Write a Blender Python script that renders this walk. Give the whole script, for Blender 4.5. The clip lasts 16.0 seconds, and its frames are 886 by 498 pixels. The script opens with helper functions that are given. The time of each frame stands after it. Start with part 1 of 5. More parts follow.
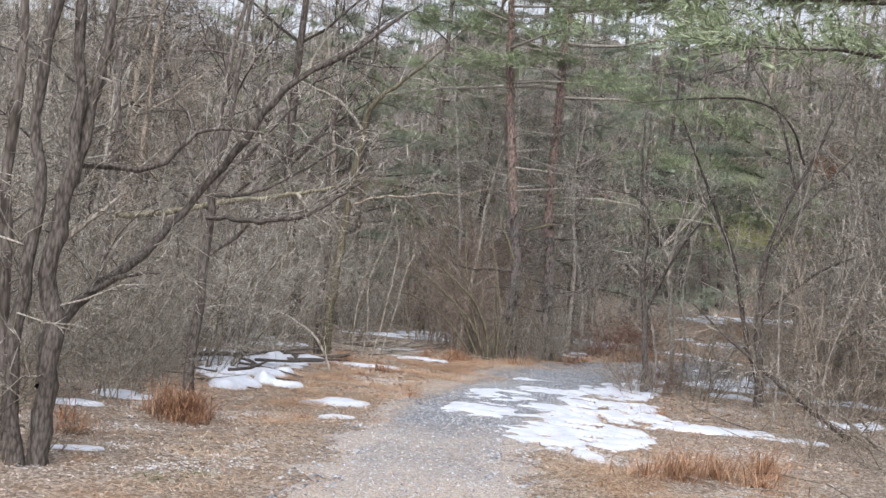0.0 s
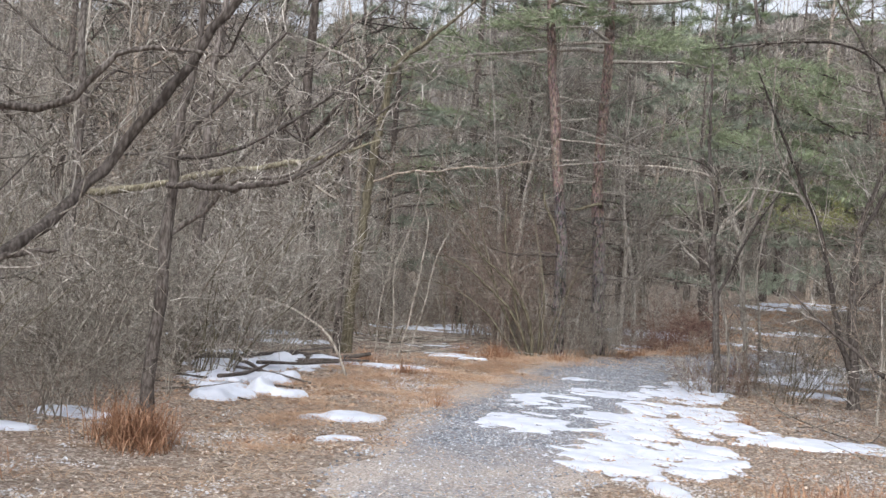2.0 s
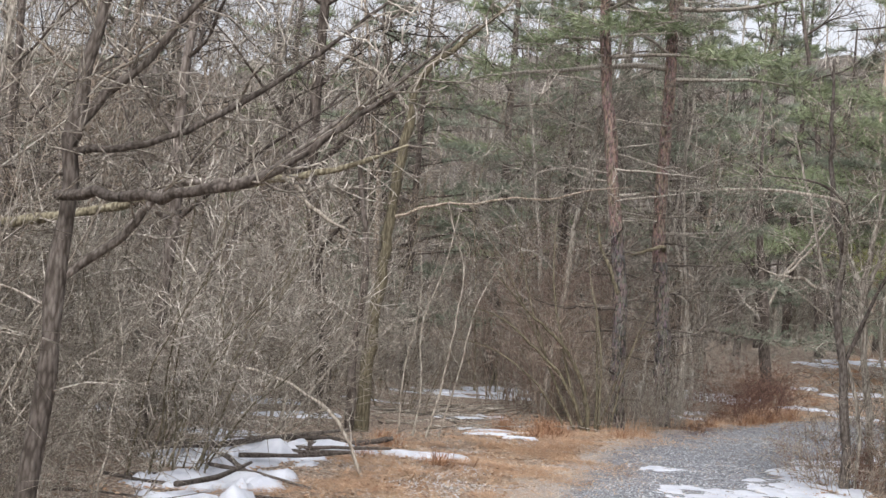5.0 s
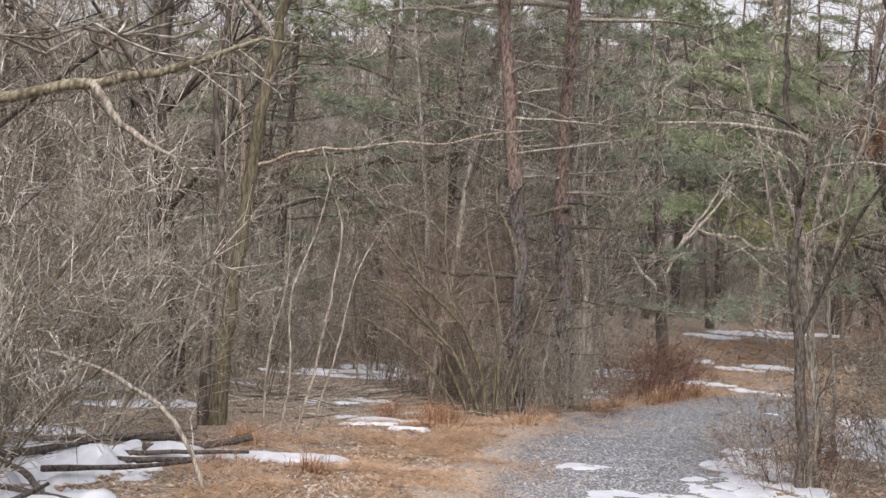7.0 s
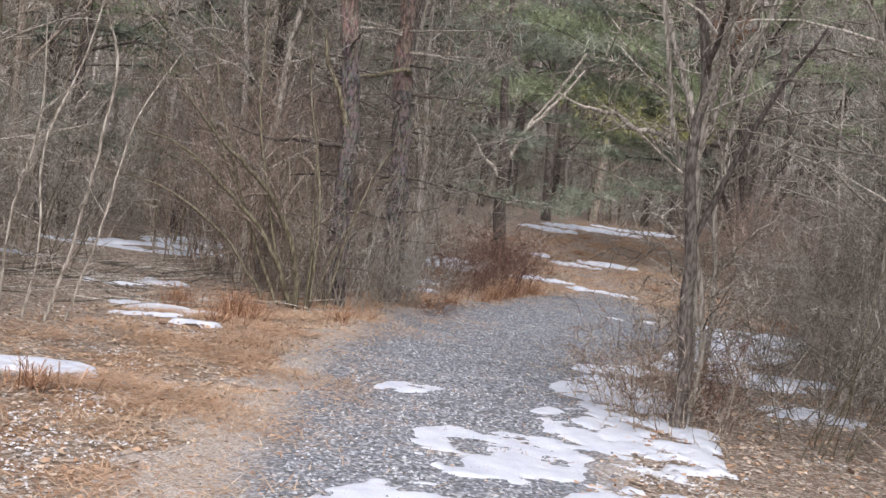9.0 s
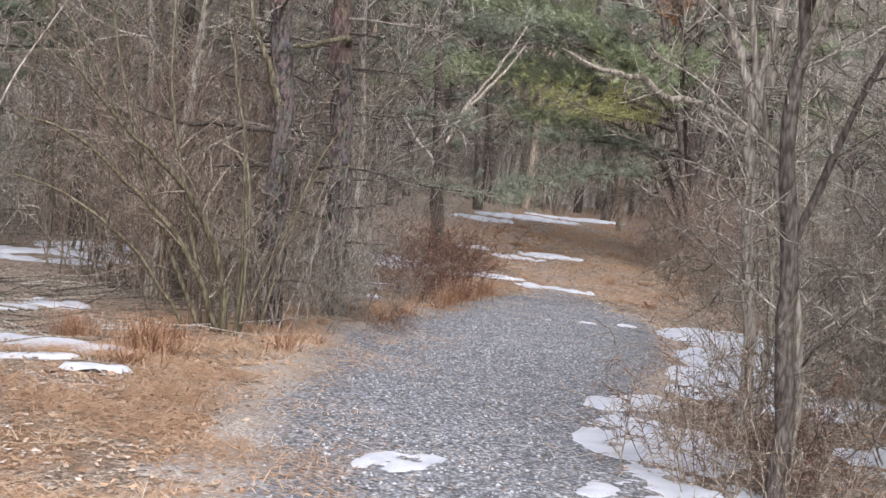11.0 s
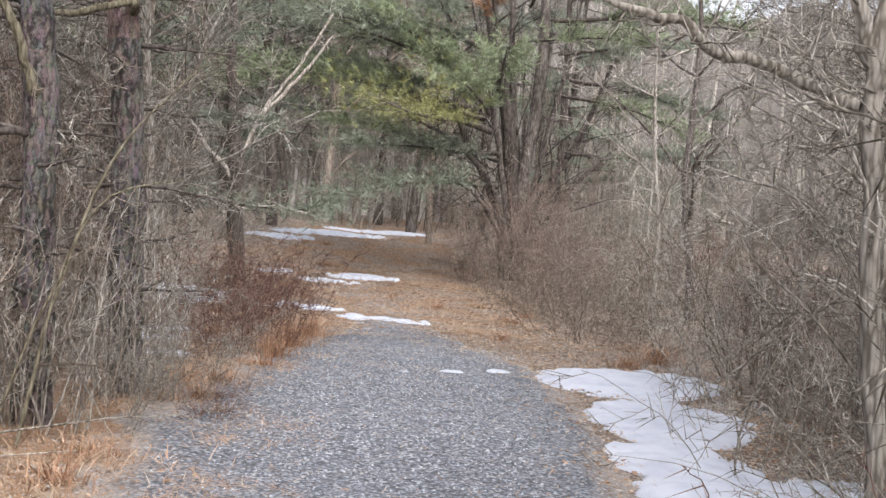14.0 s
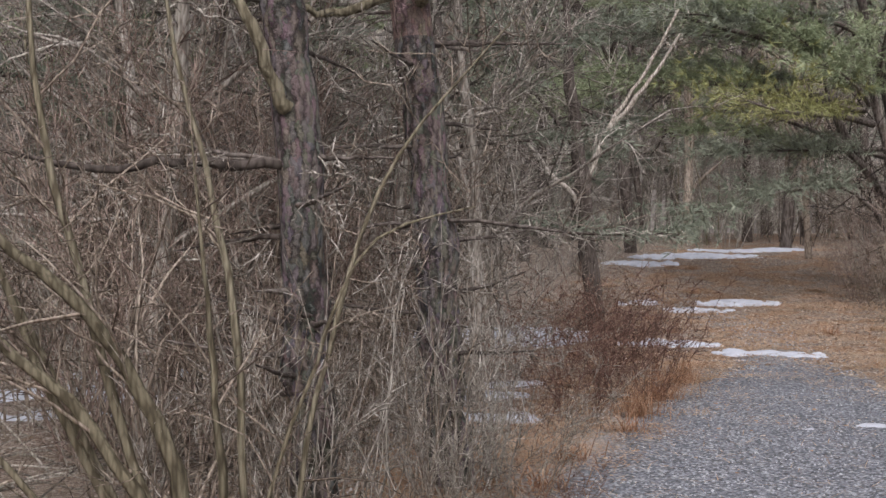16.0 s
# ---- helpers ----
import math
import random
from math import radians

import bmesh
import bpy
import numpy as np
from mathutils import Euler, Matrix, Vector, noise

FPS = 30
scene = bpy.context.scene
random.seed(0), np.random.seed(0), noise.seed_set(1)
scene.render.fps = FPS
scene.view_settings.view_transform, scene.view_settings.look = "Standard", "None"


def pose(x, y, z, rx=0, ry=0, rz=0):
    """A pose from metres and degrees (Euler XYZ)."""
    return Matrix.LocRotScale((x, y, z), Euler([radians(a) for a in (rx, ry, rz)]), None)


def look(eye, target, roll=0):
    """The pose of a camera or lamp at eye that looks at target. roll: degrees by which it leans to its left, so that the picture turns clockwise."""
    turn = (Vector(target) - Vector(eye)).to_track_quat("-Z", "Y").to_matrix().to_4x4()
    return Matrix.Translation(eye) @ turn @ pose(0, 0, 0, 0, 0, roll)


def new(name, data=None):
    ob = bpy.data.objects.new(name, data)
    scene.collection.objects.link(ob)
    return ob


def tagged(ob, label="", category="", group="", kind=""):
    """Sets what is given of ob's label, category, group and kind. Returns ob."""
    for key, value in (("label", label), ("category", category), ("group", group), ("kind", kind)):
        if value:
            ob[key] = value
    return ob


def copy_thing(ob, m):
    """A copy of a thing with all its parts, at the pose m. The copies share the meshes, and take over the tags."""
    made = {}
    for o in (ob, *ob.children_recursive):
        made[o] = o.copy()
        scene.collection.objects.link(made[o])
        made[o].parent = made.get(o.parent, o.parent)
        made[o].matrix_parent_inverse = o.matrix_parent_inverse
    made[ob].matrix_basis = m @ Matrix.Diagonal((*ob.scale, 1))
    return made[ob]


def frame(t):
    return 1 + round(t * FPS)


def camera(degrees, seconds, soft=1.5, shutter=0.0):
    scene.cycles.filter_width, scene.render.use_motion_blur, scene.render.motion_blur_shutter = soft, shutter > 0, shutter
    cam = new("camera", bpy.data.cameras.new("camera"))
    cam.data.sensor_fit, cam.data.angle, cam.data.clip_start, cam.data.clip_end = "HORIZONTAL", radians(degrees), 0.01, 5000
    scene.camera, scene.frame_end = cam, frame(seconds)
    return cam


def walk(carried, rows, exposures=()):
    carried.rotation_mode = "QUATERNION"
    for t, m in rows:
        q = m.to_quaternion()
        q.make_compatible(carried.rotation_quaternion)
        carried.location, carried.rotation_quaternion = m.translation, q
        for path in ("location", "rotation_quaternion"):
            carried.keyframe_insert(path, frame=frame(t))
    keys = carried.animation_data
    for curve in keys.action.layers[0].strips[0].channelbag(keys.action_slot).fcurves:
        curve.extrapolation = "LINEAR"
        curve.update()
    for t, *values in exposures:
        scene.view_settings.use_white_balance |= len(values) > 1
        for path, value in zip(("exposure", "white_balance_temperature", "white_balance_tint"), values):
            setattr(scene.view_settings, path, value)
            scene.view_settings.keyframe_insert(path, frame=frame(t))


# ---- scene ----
cam = camera(39.6, 16.0)
METRES, EYE, TILT, LEAN, TURN = 21.1, 1.5, 0.0, 0.0, 0.0
ROWS = [
    (0.0, 0.0, 0.0, 0.0, -0.14, 1.47, -5.67),
    (0.5, 0.0027, 0.0344, -0.0039, 1.77, 0.99, -4.8),
    (1.0, 0.005, 0.0686, -0.0038, 1.87, 0.83, -4.73),
    (1.5, 0.0064, 0.1024, -0.0031, 1.82, 0.91, -4.7),
    (2.0, 0.0054, 0.1355, -0.0035, 1.84, 0.9, -4.76),
    (2.5, 0.0031, 0.1681, -0.0033, 2.05, 1.23, -4.73),
    (3.0, -0.0005, 0.2009, -0.0042, 2.49, 1.23, -4.8),
    (3.5, -0.0059, 0.2311, -0.0025, 2.5, 1.26, -4.76),
    (4.0, -0.0085, 0.2612, -0.0015, 2.9, 1.57, -4.6),
    (6.5, -0.0186, 0.4156, -0.0032, 0.89, 5.33, -3.76),
    (7.0, -0.017, 0.4468, -0.004, -2.96, 2.46, -4.19),
    (7.5, -0.013, 0.4769, -0.0053, -4.09, 1.09, -4.67),
    (8.0, -0.0076, 0.5092, -0.0047, -5.76, -0.05, -5.44),
    (8.5, -0.0021, 0.5409, -0.005, -7.33, -0.41, -6.29),
    (9.0, 0.0012, 0.5722, -0.0061, -10.81, -2.28, -7.96),
    (11.5, 0.0034, 0.7288, -0.0066, -15.68, -2.29, -6.15),
    (12.0, 0.0041, 0.7604, -0.007, -16.97, -2.15, -5.7),
    (12.5, 0.0069, 0.7905, -0.0054, -19.49, -1.6, -4.95),
    (13.0, 0.0124, 0.8198, -0.0046, -21.61, -1.11, -5.33),
    (13.5, 0.0182, 0.8485, -0.004, -24.91, -0.66, -6.41),
    (14.0, 0.026, 0.8751, -0.0032, -25.54, -0.9, -4.61),
    (14.5, 0.0331, 0.9014, -0.0026, -16.75, 0.57, -2.17),
    (15.0, 0.0451, 0.9277, -0.0021, -9.33, 1.09, 0.12),
    (15.5, 0.0556, 0.9581, -0.0029, -8.32, -0.45, 0.22),
    (16.0, 0.0662, 0.9863, -0.0023, -8.77, -0.28, 0.31),
]
walk(cam, [(t, pose(0, 0, EYE, TILT, LEAN, TURN) @ pose(METRES * x, METRES * y, METRES * z, 90 + pitch, roll, yaw)) for t, x, y, z, yaw, pitch, roll in ROWS], exposures=[(0.0, 0.72, 6150, 12), (4.0, 0.68, 6250, 12), (6.5, 0.68, 6700, 14), (9.0, 0.7, 6350, 16), (12.0, 0.9, 6350, 15), (14.0, 1.0, 6300, 14), (15.7, 1.18, 6250, 15), (16.0, 0.45, 6400, 17)])
# ---------------------------------------------------------------- light
world = bpy.data.worlds.new("overcast_sky")
scene.world = world
world.use_nodes = True
wn, wl = world.node_tree.nodes, world.node_tree.links
wn.clear()
sky = wn.new("ShaderNodeTexSky")
sky.sky_type = "NISHITA"
sky.sun_disc = False
sky.sun_elevation = radians(48)
sky.sun_rotation = radians(200)
sky.dust_density = 4.0
sky.air_density = 1.0
veil = wn.new("ShaderNodeHueSaturation")
veil.inputs["Saturation"].default_value = 0.22
back = wn.new("ShaderNodeBackground")
back.inputs["Strength"].default_value = 0.15
wout = wn.new("ShaderNodeOutputWorld")
wl.new(sky.outputs[0], veil.inputs["Color"])
wl.new(veil.outputs[0], back.inputs["Color"])
wl.new(back.outputs[0], wout.inputs["Surface"])

sun_data = bpy.data.lights.new("sun", "SUN")
sun_data.energy = 1.3
sun_data.angle = radians(30)
sun_data.color = (1.0, 0.97, 0.93)
sun = new("sun", sun_data)
sun.matrix_world = look((8, -30, 40), (4, 20, 0))

# ---------------------------------------------------------------- materials


def shade(name, rough=0.9):
    m = bpy.data.materials.new(name)
    m.use_nodes = True
    n, l = m.node_tree.nodes, m.node_tree.links
    b = n["Principled BSDF"]
    b.inputs["Roughness"].default_value = rough
    b.inputs["Specular IOR Level"].default_value = 0.25
    return m, n, l, b


def ramp(n, stops):
    r = n.new("ShaderNodeValToRGB")
    e = r.color_ramp.elements
    while len(e) < len(stops):
        e.new(0.5)
    for s, (at, c) in zip(e, stops):
        s.position = at
        s.color = (*c, 1) if len(c) == 3 else c
    return r


def tex(n, l, kind, scale, vec=None, **inputs):
    t = n.new("ShaderNodeTex" + kind)
    t.inputs["Scale"].default_value = scale
    for key, value in inputs.items():
        t.inputs[key].default_value = value
    if vec is not None:
        l.new(vec, t.inputs["Vector"])
    return t


def stretch(n, l, vec, s):
    m = n.new("ShaderNodeMapping")
    m.inputs["Scale"].default_value = s
    l.new(vec, m.inputs["Vector"])
    return m.outputs[0]


def blend(n, l, fac, a, b, mode="MIX"):
    m = n.new("ShaderNodeMix")
    m.data_type = "RGBA"
    m.blend_type = mode
    for sock, v in ((m.inputs[0], fac), (m.inputs[6], a), (m.inputs[7], b)):
        if isinstance(v, (int, float)):
            sock.default_value = v
        elif isinstance(v, tuple):
            sock.default_value = (*v, 1)
        else:
            l.new(v, sock)
    return m.outputs[2]


def maths(n, l, op, a, b=0.0):
    m = n.new("ShaderNodeMath")
    m.operation = op
    for sock, v in zip(m.inputs, (a, b)):
        if isinstance(v, (int, float)):
            sock.default_value = v
        else:
            l.new(v, sock)
    return m.outputs[0]


def bump(n, l, b, height, strength=0.5, distance=0.01):
    k = n.new("ShaderNodeBump")
    k.inputs["Strength"].default_value = strength
    k.inputs["Distance"].default_value = distance
    l.new(height, k.inputs["Height"])
    l.new(k.outputs[0], b.inputs["Normal"])


def bark(name, dark, mid, light, grain=(30, 30, 5), rough=0.92, relief=0.6):
    """Bark: streaks along the stem, blotches of lichen, and a tone of its own for each twig and plant."""
    m, n, l, b = shade(name, rough)
    pos = n.new("ShaderNodeTexCoord").outputs["Object"]
    fine = tex(n, l, "Noise", 1.0, stretch(n, l, pos, grain), Detail=4.0, Roughness=0.65)
    blotch = tex(n, l, "Noise", 2.3, pos, Detail=3.0)
    geo = n.new("ShaderNodeNewGeometry")
    info = n.new("ShaderNodeObjectInfo")
    own2 = maths(n, l, "MULTIPLY", info.outputs["Random"], 0.22)
    s = maths(n, l, "ADD", maths(n, l, "MULTIPLY", fine.outputs["Fac"], 0.55), maths(n, l, "MULTIPLY", blotch.outputs["Fac"], 0.3))
    s = maths(n, l, "ADD", s, maths(n, l, "MULTIPLY", geo.outputs["Random Per Island"], 0.55))
    s = maths(n, l, "ADD", s, maths(n, l, "SUBTRACT", own2, 0.36))
    r = ramp(n, [(0.2, dark), (0.5, mid), (0.8, light)])
    l.new(s, r.inputs[0])
    crack = tex(n, l, "Voronoi", 1.0, stretch(n, l, pos, (grain[0] * 1.6, grain[1] * 1.6, grain[2] * 1.8)))
    cr = ramp(n, [(0.35, (1, 1, 1)), (0.75, (0.42, 0.40, 0.38))])
    l.new(crack.outputs["Distance"], cr.inputs[0])
    l.new(blend(n, l, 1.0, r.outputs[0], cr.outputs[0], "MULTIPLY"), b.inputs["Base Color"])
    bump(n, l, b, maths(n, l, "SUBTRACT", fine.outputs["Fac"], crack.outputs["Distance"]), relief, 0.015)
    return m


M_GREY = bark("grey_bark", (0.155, 0.138, 0.118), (0.43, 0.394, 0.342), (0.75, 0.71, 0.645))
M_BROWN = bark("brown_twig_bark", (0.15, 0.121, 0.096), (0.37, 0.308, 0.248), (0.60, 0.525, 0.44))
M_OLD = bark("old_dark_grey_bark", (0.048, 0.041, 0.037), (0.145, 0.126, 0.112), (0.34, 0.312, 0.285), (34, 34, 9))
M_PALE = bark("pale_bark", (0.185, 0.163, 0.135), (0.435, 0.396, 0.338), (0.70, 0.66, 0.59))
M_RED = bark("reddish_twig_bark", (0.125, 0.068, 0.053), (0.29, 0.175, 0.135), (0.46, 0.32, 0.26))
M_RUSSET = bark("russet_twig_bark", (0.14, 0.098, 0.080), (0.345, 0.258, 0.216), (0.56, 0.46, 0.395))
M_DARK = bark("dark_bark", (0.05, 0.041, 0.036), (0.135, 0.114, 0.100), (0.32, 0.285, 0.26), (18, 18, 4))
M_OLIVE = bark("olive_bark", (0.085, 0.075, 0.050), (0.205, 0.182, 0.125), (0.36, 0.33, 0.245))


def pine_bark(name, low, plate):
    """Scaly bark: long plates with ragged dark seams, tinted plate by plate."""
    m, n, l, b = shade(name, 0.95)
    pos = n.new("ShaderNodeTexCoord").outputs["Object"]
    ragged = tex(n, l, "Noise", 16, pos, Detail=4.0, Roughness=0.7)
    drift = blend(n, l, 0.09, pos, ragged.outputs["Color"], "ADD")
    cells = tex(n, l, "Voronoi", 1.0, stretch(n, l, drift, (34, 34, 9)))
    fine = tex(n, l, "Noise", 1.0, stretch(n, l, pos, (120, 120, 30)), Detail=4.0, Roughness=0.7)
    r = ramp(n, [(0.15, plate), (0.45, tuple(v * 0.8 for v in plate)), (0.75, low)])
    l.new(cells.outputs["Distance"], r.inputs[0])
    tone = ramp(n, [(0.25, (0.72, 0.70, 0.68)), (0.75, (1.2, 1.19, 1.18))])
    l.new(fine.outputs["Fac"], tone.inputs[0])
    col = blend(n, l, 0.3, r.outputs[0], cells.outputs["Color"], "SOFT_LIGHT")
    sat = n.new("ShaderNodeHueSaturation")
    sat.inputs["Saturation"].default_value = 0.6
    l.new(col, sat.inputs["Color"])
    l.new(blend(n, l, 1.0, sat.outputs[0], tone.outputs[0], "MULTIPLY"), b.inputs["Base Color"])
    bump(n, l, b, maths(n, l, "SUBTRACT", fine.outputs["Fac"], cells.outputs["Distance"]), 1.0, 0.03)
    return m


M_PINE = pine_bark("pine_bark", (0.07, 0.054, 0.048), (0.27, 0.222, 0.20))
M_PINE_RED = pine_bark("orange_pine_bark", (0.13, 0.076, 0.056), (0.42, 0.255, 0.185))


def needles(name, a, c, d):
    m, n, l, b = shade(name, 0.7)
    pos = n.new("ShaderNodeTexCoord").outputs["Object"]
    big = tex(n, l, "Noise", 0.9, pos, Detail=2.0)
    geo = n.new("ShaderNodeNewGeometry")
    s = maths(n, l, "ADD", maths(n, l, "MULTIPLY", geo.outputs["Random Per Island"], 0.5), maths(n, l, "MULTIPLY", big.outputs["Fac"], 0.6))
    r = ramp(n, [(0.2, a), (0.55, c), (0.9, d)])
    l.new(s, r.inputs[0])
    l.new(r.outputs[0], b.inputs["Base Color"])
    return m


M_NEEDLE = needles("pine_needles", (0.145, 0.182, 0.108), (0.255, 0.305, 0.182), (0.37, 0.41, 0.255))
M_NEEDLE_BLUE = needles("spruce_needles", (0.135, 0.160, 0.122), (0.23, 0.265, 0.202), (0.34, 0.365, 0.285))
M_NEEDLE_YELLOW = needles("yellowed_needles", (0.14, 0.16, 0.065), (0.27, 0.28, 0.115), (0.39, 0.38, 0.18))
M_NEEDLE_DEAD = needles("dead_needles", (0.12, 0.06, 0.03), (0.26, 0.13, 0.07), (0.36, 0.21, 0.12))


def islands(name, stops, rough=0.85):
    m, n, l, b = shade(name, rough)
    geo = n.new("ShaderNodeNewGeometry")
    info = n.new("ShaderNodeObjectInfo")
    pos = n.new("ShaderNodeTexCoord").outputs["Object"]
    fine = tex(n, l, "Noise", 45, pos, Detail=2.0)
    s = maths(n, l, "ADD", maths(n, l, "MULTIPLY", geo.outputs["Random Per Island"], 0.75), maths(n, l, "MULTIPLY", fine.outputs["Fac"], 0.25))
    s = maths(n, l, "ADD", s, maths(n, l, "MULTIPLY", maths(n, l, "SUBTRACT", info.outputs["Random"], 0.5), 0.2))
    r = ramp(n, stops)
    l.new(s, r.inputs[0])
    l.new(r.outputs[0], b.inputs["Base Color"])
    return m


M_STRAW = islands("dry_orange_grass", [(0.1, (0.29, 0.175, 0.105)), (0.45, (0.45, 0.30, 0.19)), (0.75, (0.57, 0.43, 0.30)), (0.95, (0.68, 0.58, 0.46))])
M_RUST = islands("rust_coloured_grass", [(0.1, (0.20, 0.105, 0.062)), (0.5, (0.38, 0.215, 0.130)), (0.9, (0.54, 0.37, 0.245))])
M_MOSS = islands("mossy_grass", [(0.1, (0.07, 0.095, 0.04)), (0.6, (0.16, 0.19, 0.085)), (0.95, (0.28, 0.29, 0.15))])
M_LITTER = islands("dead_leaves", [(0.05, (0.13, 0.092, 0.070)), (0.3, (0.31, 0.228, 0.175)), (0.6, (0.46, 0.38, 0.315)), (0.9, (0.70, 0.64, 0.575))])
M_GOLD = islands("golden_straw", [(0.1, (0.30, 0.172, 0.10)), (0.45, (0.49, 0.32, 0.205)), (0.75, (0.62, 0.46, 0.325)), (0.95, (0.74, 0.64, 0.52))])
M_CRUMB = islands("snow_crumbs", [(0.1, (0.36, 0.34, 0.33)), (0.6, (0.50, 0.50, 0.51)), (0.95, (0.66, 0.67, 0.69))])
M_OAK = islands("fallen_oak_leaves", [(0.1, (0.22, 0.125, 0.075)), (0.45, (0.40, 0.255, 0.16)), (0.75, (0.52, 0.38, 0.265)), (0.95, (0.66, 0.57, 0.47))])
M_STONE = islands("gravel_stones", [(0.05, (0.095, 0.104, 0.122)), (0.4, (0.27, 0.288, 0.318)), (0.75, (0.47, 0.49, 0.52)), (0.95, (0.74, 0.745, 0.745))])


def ground_material():
    m, n, l, b = shade("leaf_littered_ground", 0.95)
    pos = n.new("ShaderNodeTexCoord").outputs["Object"]
    warp = tex(n, l, "Noise", 9, pos, Detail=3.0)
    frag = tex(n, l, "Voronoi", 48, pos, Randomness=1.0)
    frag2 = tex(n, l, "Voronoi", 1.0, stretch(n, l, pos, (70, 25, 30)))
    wide = tex(n, l, "Noise", 1.5, pos, Detail=5.0)
    grain = tex(n, l, "Noise", 130, pos, Detail=2.0)
    leaf = ramp(n, [(0.0, (0.09, 0.070, 0.055)), (0.35, (0.235, 0.182, 0.140)), (0.65, (0.37, 0.305, 0.25)), (1.0, (0.64, 0.585, 0.52))])
    l.new(frag.outputs["Color"], leaf.inputs[0])
    straw = ramp(n, [(0.0, (0.15, 0.088, 0.056)), (0.4, (0.31, 0.190, 0.118)), (0.8, (0.44, 0.31, 0.205)), (1.0, (0.62, 0.51, 0.40))])
    l.new(frag2.outputs["Color"], straw.inputs[0])
    zone = n.new("ShaderNodeAttribute")
    zone.attribute_name = "straw"
    k = maths(n, l, "ADD", zone.outputs["Fac"], maths(n, l, "MULTIPLY", maths(n, l, "SUBTRACT", wide.outputs["Fac"], 0.56), 3.0))
    kr = ramp(n, [(0.3, (0, 0, 0)), (0.65, (1, 1, 1))])
    l.new(k, kr.inputs[0])
    col = blend(n, l, kr.outputs[0], leaf.outputs[0], straw.outputs[0])
    soil = ramp(n, [(0.46, (0, 0, 0)), (0.70, (0.6, 0.6, 0.6))])
    l.new(warp.outputs["Fac"], soil.inputs[0])
    col = blend(n, l, soil.outputs[0], col, (0.145, 0.108, 0.078))
    col = blend(n, l, 0.45, col, grain.outputs["Fac"], "OVERLAY")
    l.new(col, b.inputs["Base Color"])
    bump(n, l, b, maths(n, l, "ADD", frag.outputs["Distance"], grain.outputs["Fac"]), 0.7, 0.02)
    return m


def gravel_material():
    m, n, l, b = shade("crushed_stone", 0.9)
    pos = n.new("ShaderNodeTexCoord").outputs["Object"]
    cell = tex(n, l, "Voronoi", 38, pos)
    cell2 = tex(n, l, "Voronoi", 95, pos)
    wide = tex(n, l, "Noise", 0.55, pos, Detail=5.0, Roughness=0.6)
    grey = ramp(n, [(0.0, (0.085, 0.094, 0.110)), (0.45, (0.232, 0.250, 0.282)), (0.8, (0.41, 0.43, 0.46)), (1.0, (0.70, 0.71, 0.715))])
    l.new(cell.outputs["Color"], grey.inputs[0])
    gap = ramp(n, [(0.3, (1, 1, 1)), (0.7, (0.45, 0.43, 0.41))])
    l.new(cell.outputs["Distance"], gap.inputs[0])
    brown = ramp(n, [(0.0, (0.15, 0.122, 0.102)), (0.5, (0.37, 0.312, 0.265)), (1.0, (0.66, 0.61, 0.55))])
    l.new(cell2.outputs["Color"], brown.inputs[0])
    worn = n.new("ShaderNodeAttribute")
    worn.attribute_name = "worn"
    k = maths(n, l, "ADD", worn.outputs["Fac"], maths(n, l, "MULTIPLY", maths(n, l, "SUBTRACT", wide.outputs["Fac"], 0.5), 1.4))
    kr = ramp(n, [(0.4, (0, 0, 0)), (0.85, (0.85, 0.85, 0.85))])
    l.new(k, kr.inputs[0])
    col = blend(n, l, 1.0, grey.outputs[0], gap.outputs[0], "MULTIPLY")
    col = blend(n, l, kr.outputs[0], col, brown.outputs[0])
    l.new(col, b.inputs["Base Color"])
    bump(n, l, b, cell.outputs["Distance"], -0.9, 0.02)
    return m


def snow_material():
    m, n, l, b = shade("old_snow", 0.6)
    pos = n.new("ShaderNodeTexCoord").outputs["Object"]
    fine = tex(n, l, "Noise", 60, pos, Detail=4.0)
    wide = tex(n, l, "Noise", 5, pos, Detail=4.0)
    specks = tex(n, l, "Noise", 26, pos, Detail=3.0, Roughness=0.7)
    r = ramp(n, [(0.3, (0.49, 0.525, 0.60)), (0.6, (0.61, 0.64, 0.70))])
    l.new(wide.outputs["Fac"], r.inputs[0])
    dirt = ramp(n, [(0.66, (0, 0, 0)), (0.74, (0.8, 0.8, 0.8))])
    l.new(specks.outputs["Fac"], dirt.inputs[0])
    l.new(blend(n, l, dirt.outputs[0], r.outputs[0], (0.35, 0.28, 0.22)), b.inputs["Base Color"])
    b.inputs["Subsurface Weight"].default_value = 0.0
    bump(n, l, b, maths(n, l, "ADD", fine.outputs["Fac"], maths(n, l, "MULTIPLY", wide.outputs["Fac"], 2.0)), 0.35, 0.02)
    return m


def far_woods_material():
    m, n, l, b = shade("distant_bare_woods", 1.0)
    pos = n.new("ShaderNodeTexCoord").outputs["Object"]
    stems = tex(n, l, "Noise", 1.0, stretch(n, l, pos, (1.1, 1.1, 0.35)), Detail=6.0, Roughness=0.75)
    clump = tex(n, l, "Noise", 0.12, pos, Detail=5.0)
    r = ramp(n, [(0.25, (0.12, 0.110, 0.100)), (0.5, (0.19, 0.174, 0.160)), (0.75, (0.26, 0.240, 0.224))])
    l.new(stems.outputs["Fac"], r.inputs[0])
    g = ramp(n, [(0.5, (0, 0, 0)), (0.62, (0.6, 0.6, 0.6))])
    l.new(clump.outputs["Fac"], g.inputs[0])
    l.new(blend(n, l, g.outputs[0], r.outputs[0], (0.070, 0.085, 0.058)), b.inputs["Base Color"])
    return m


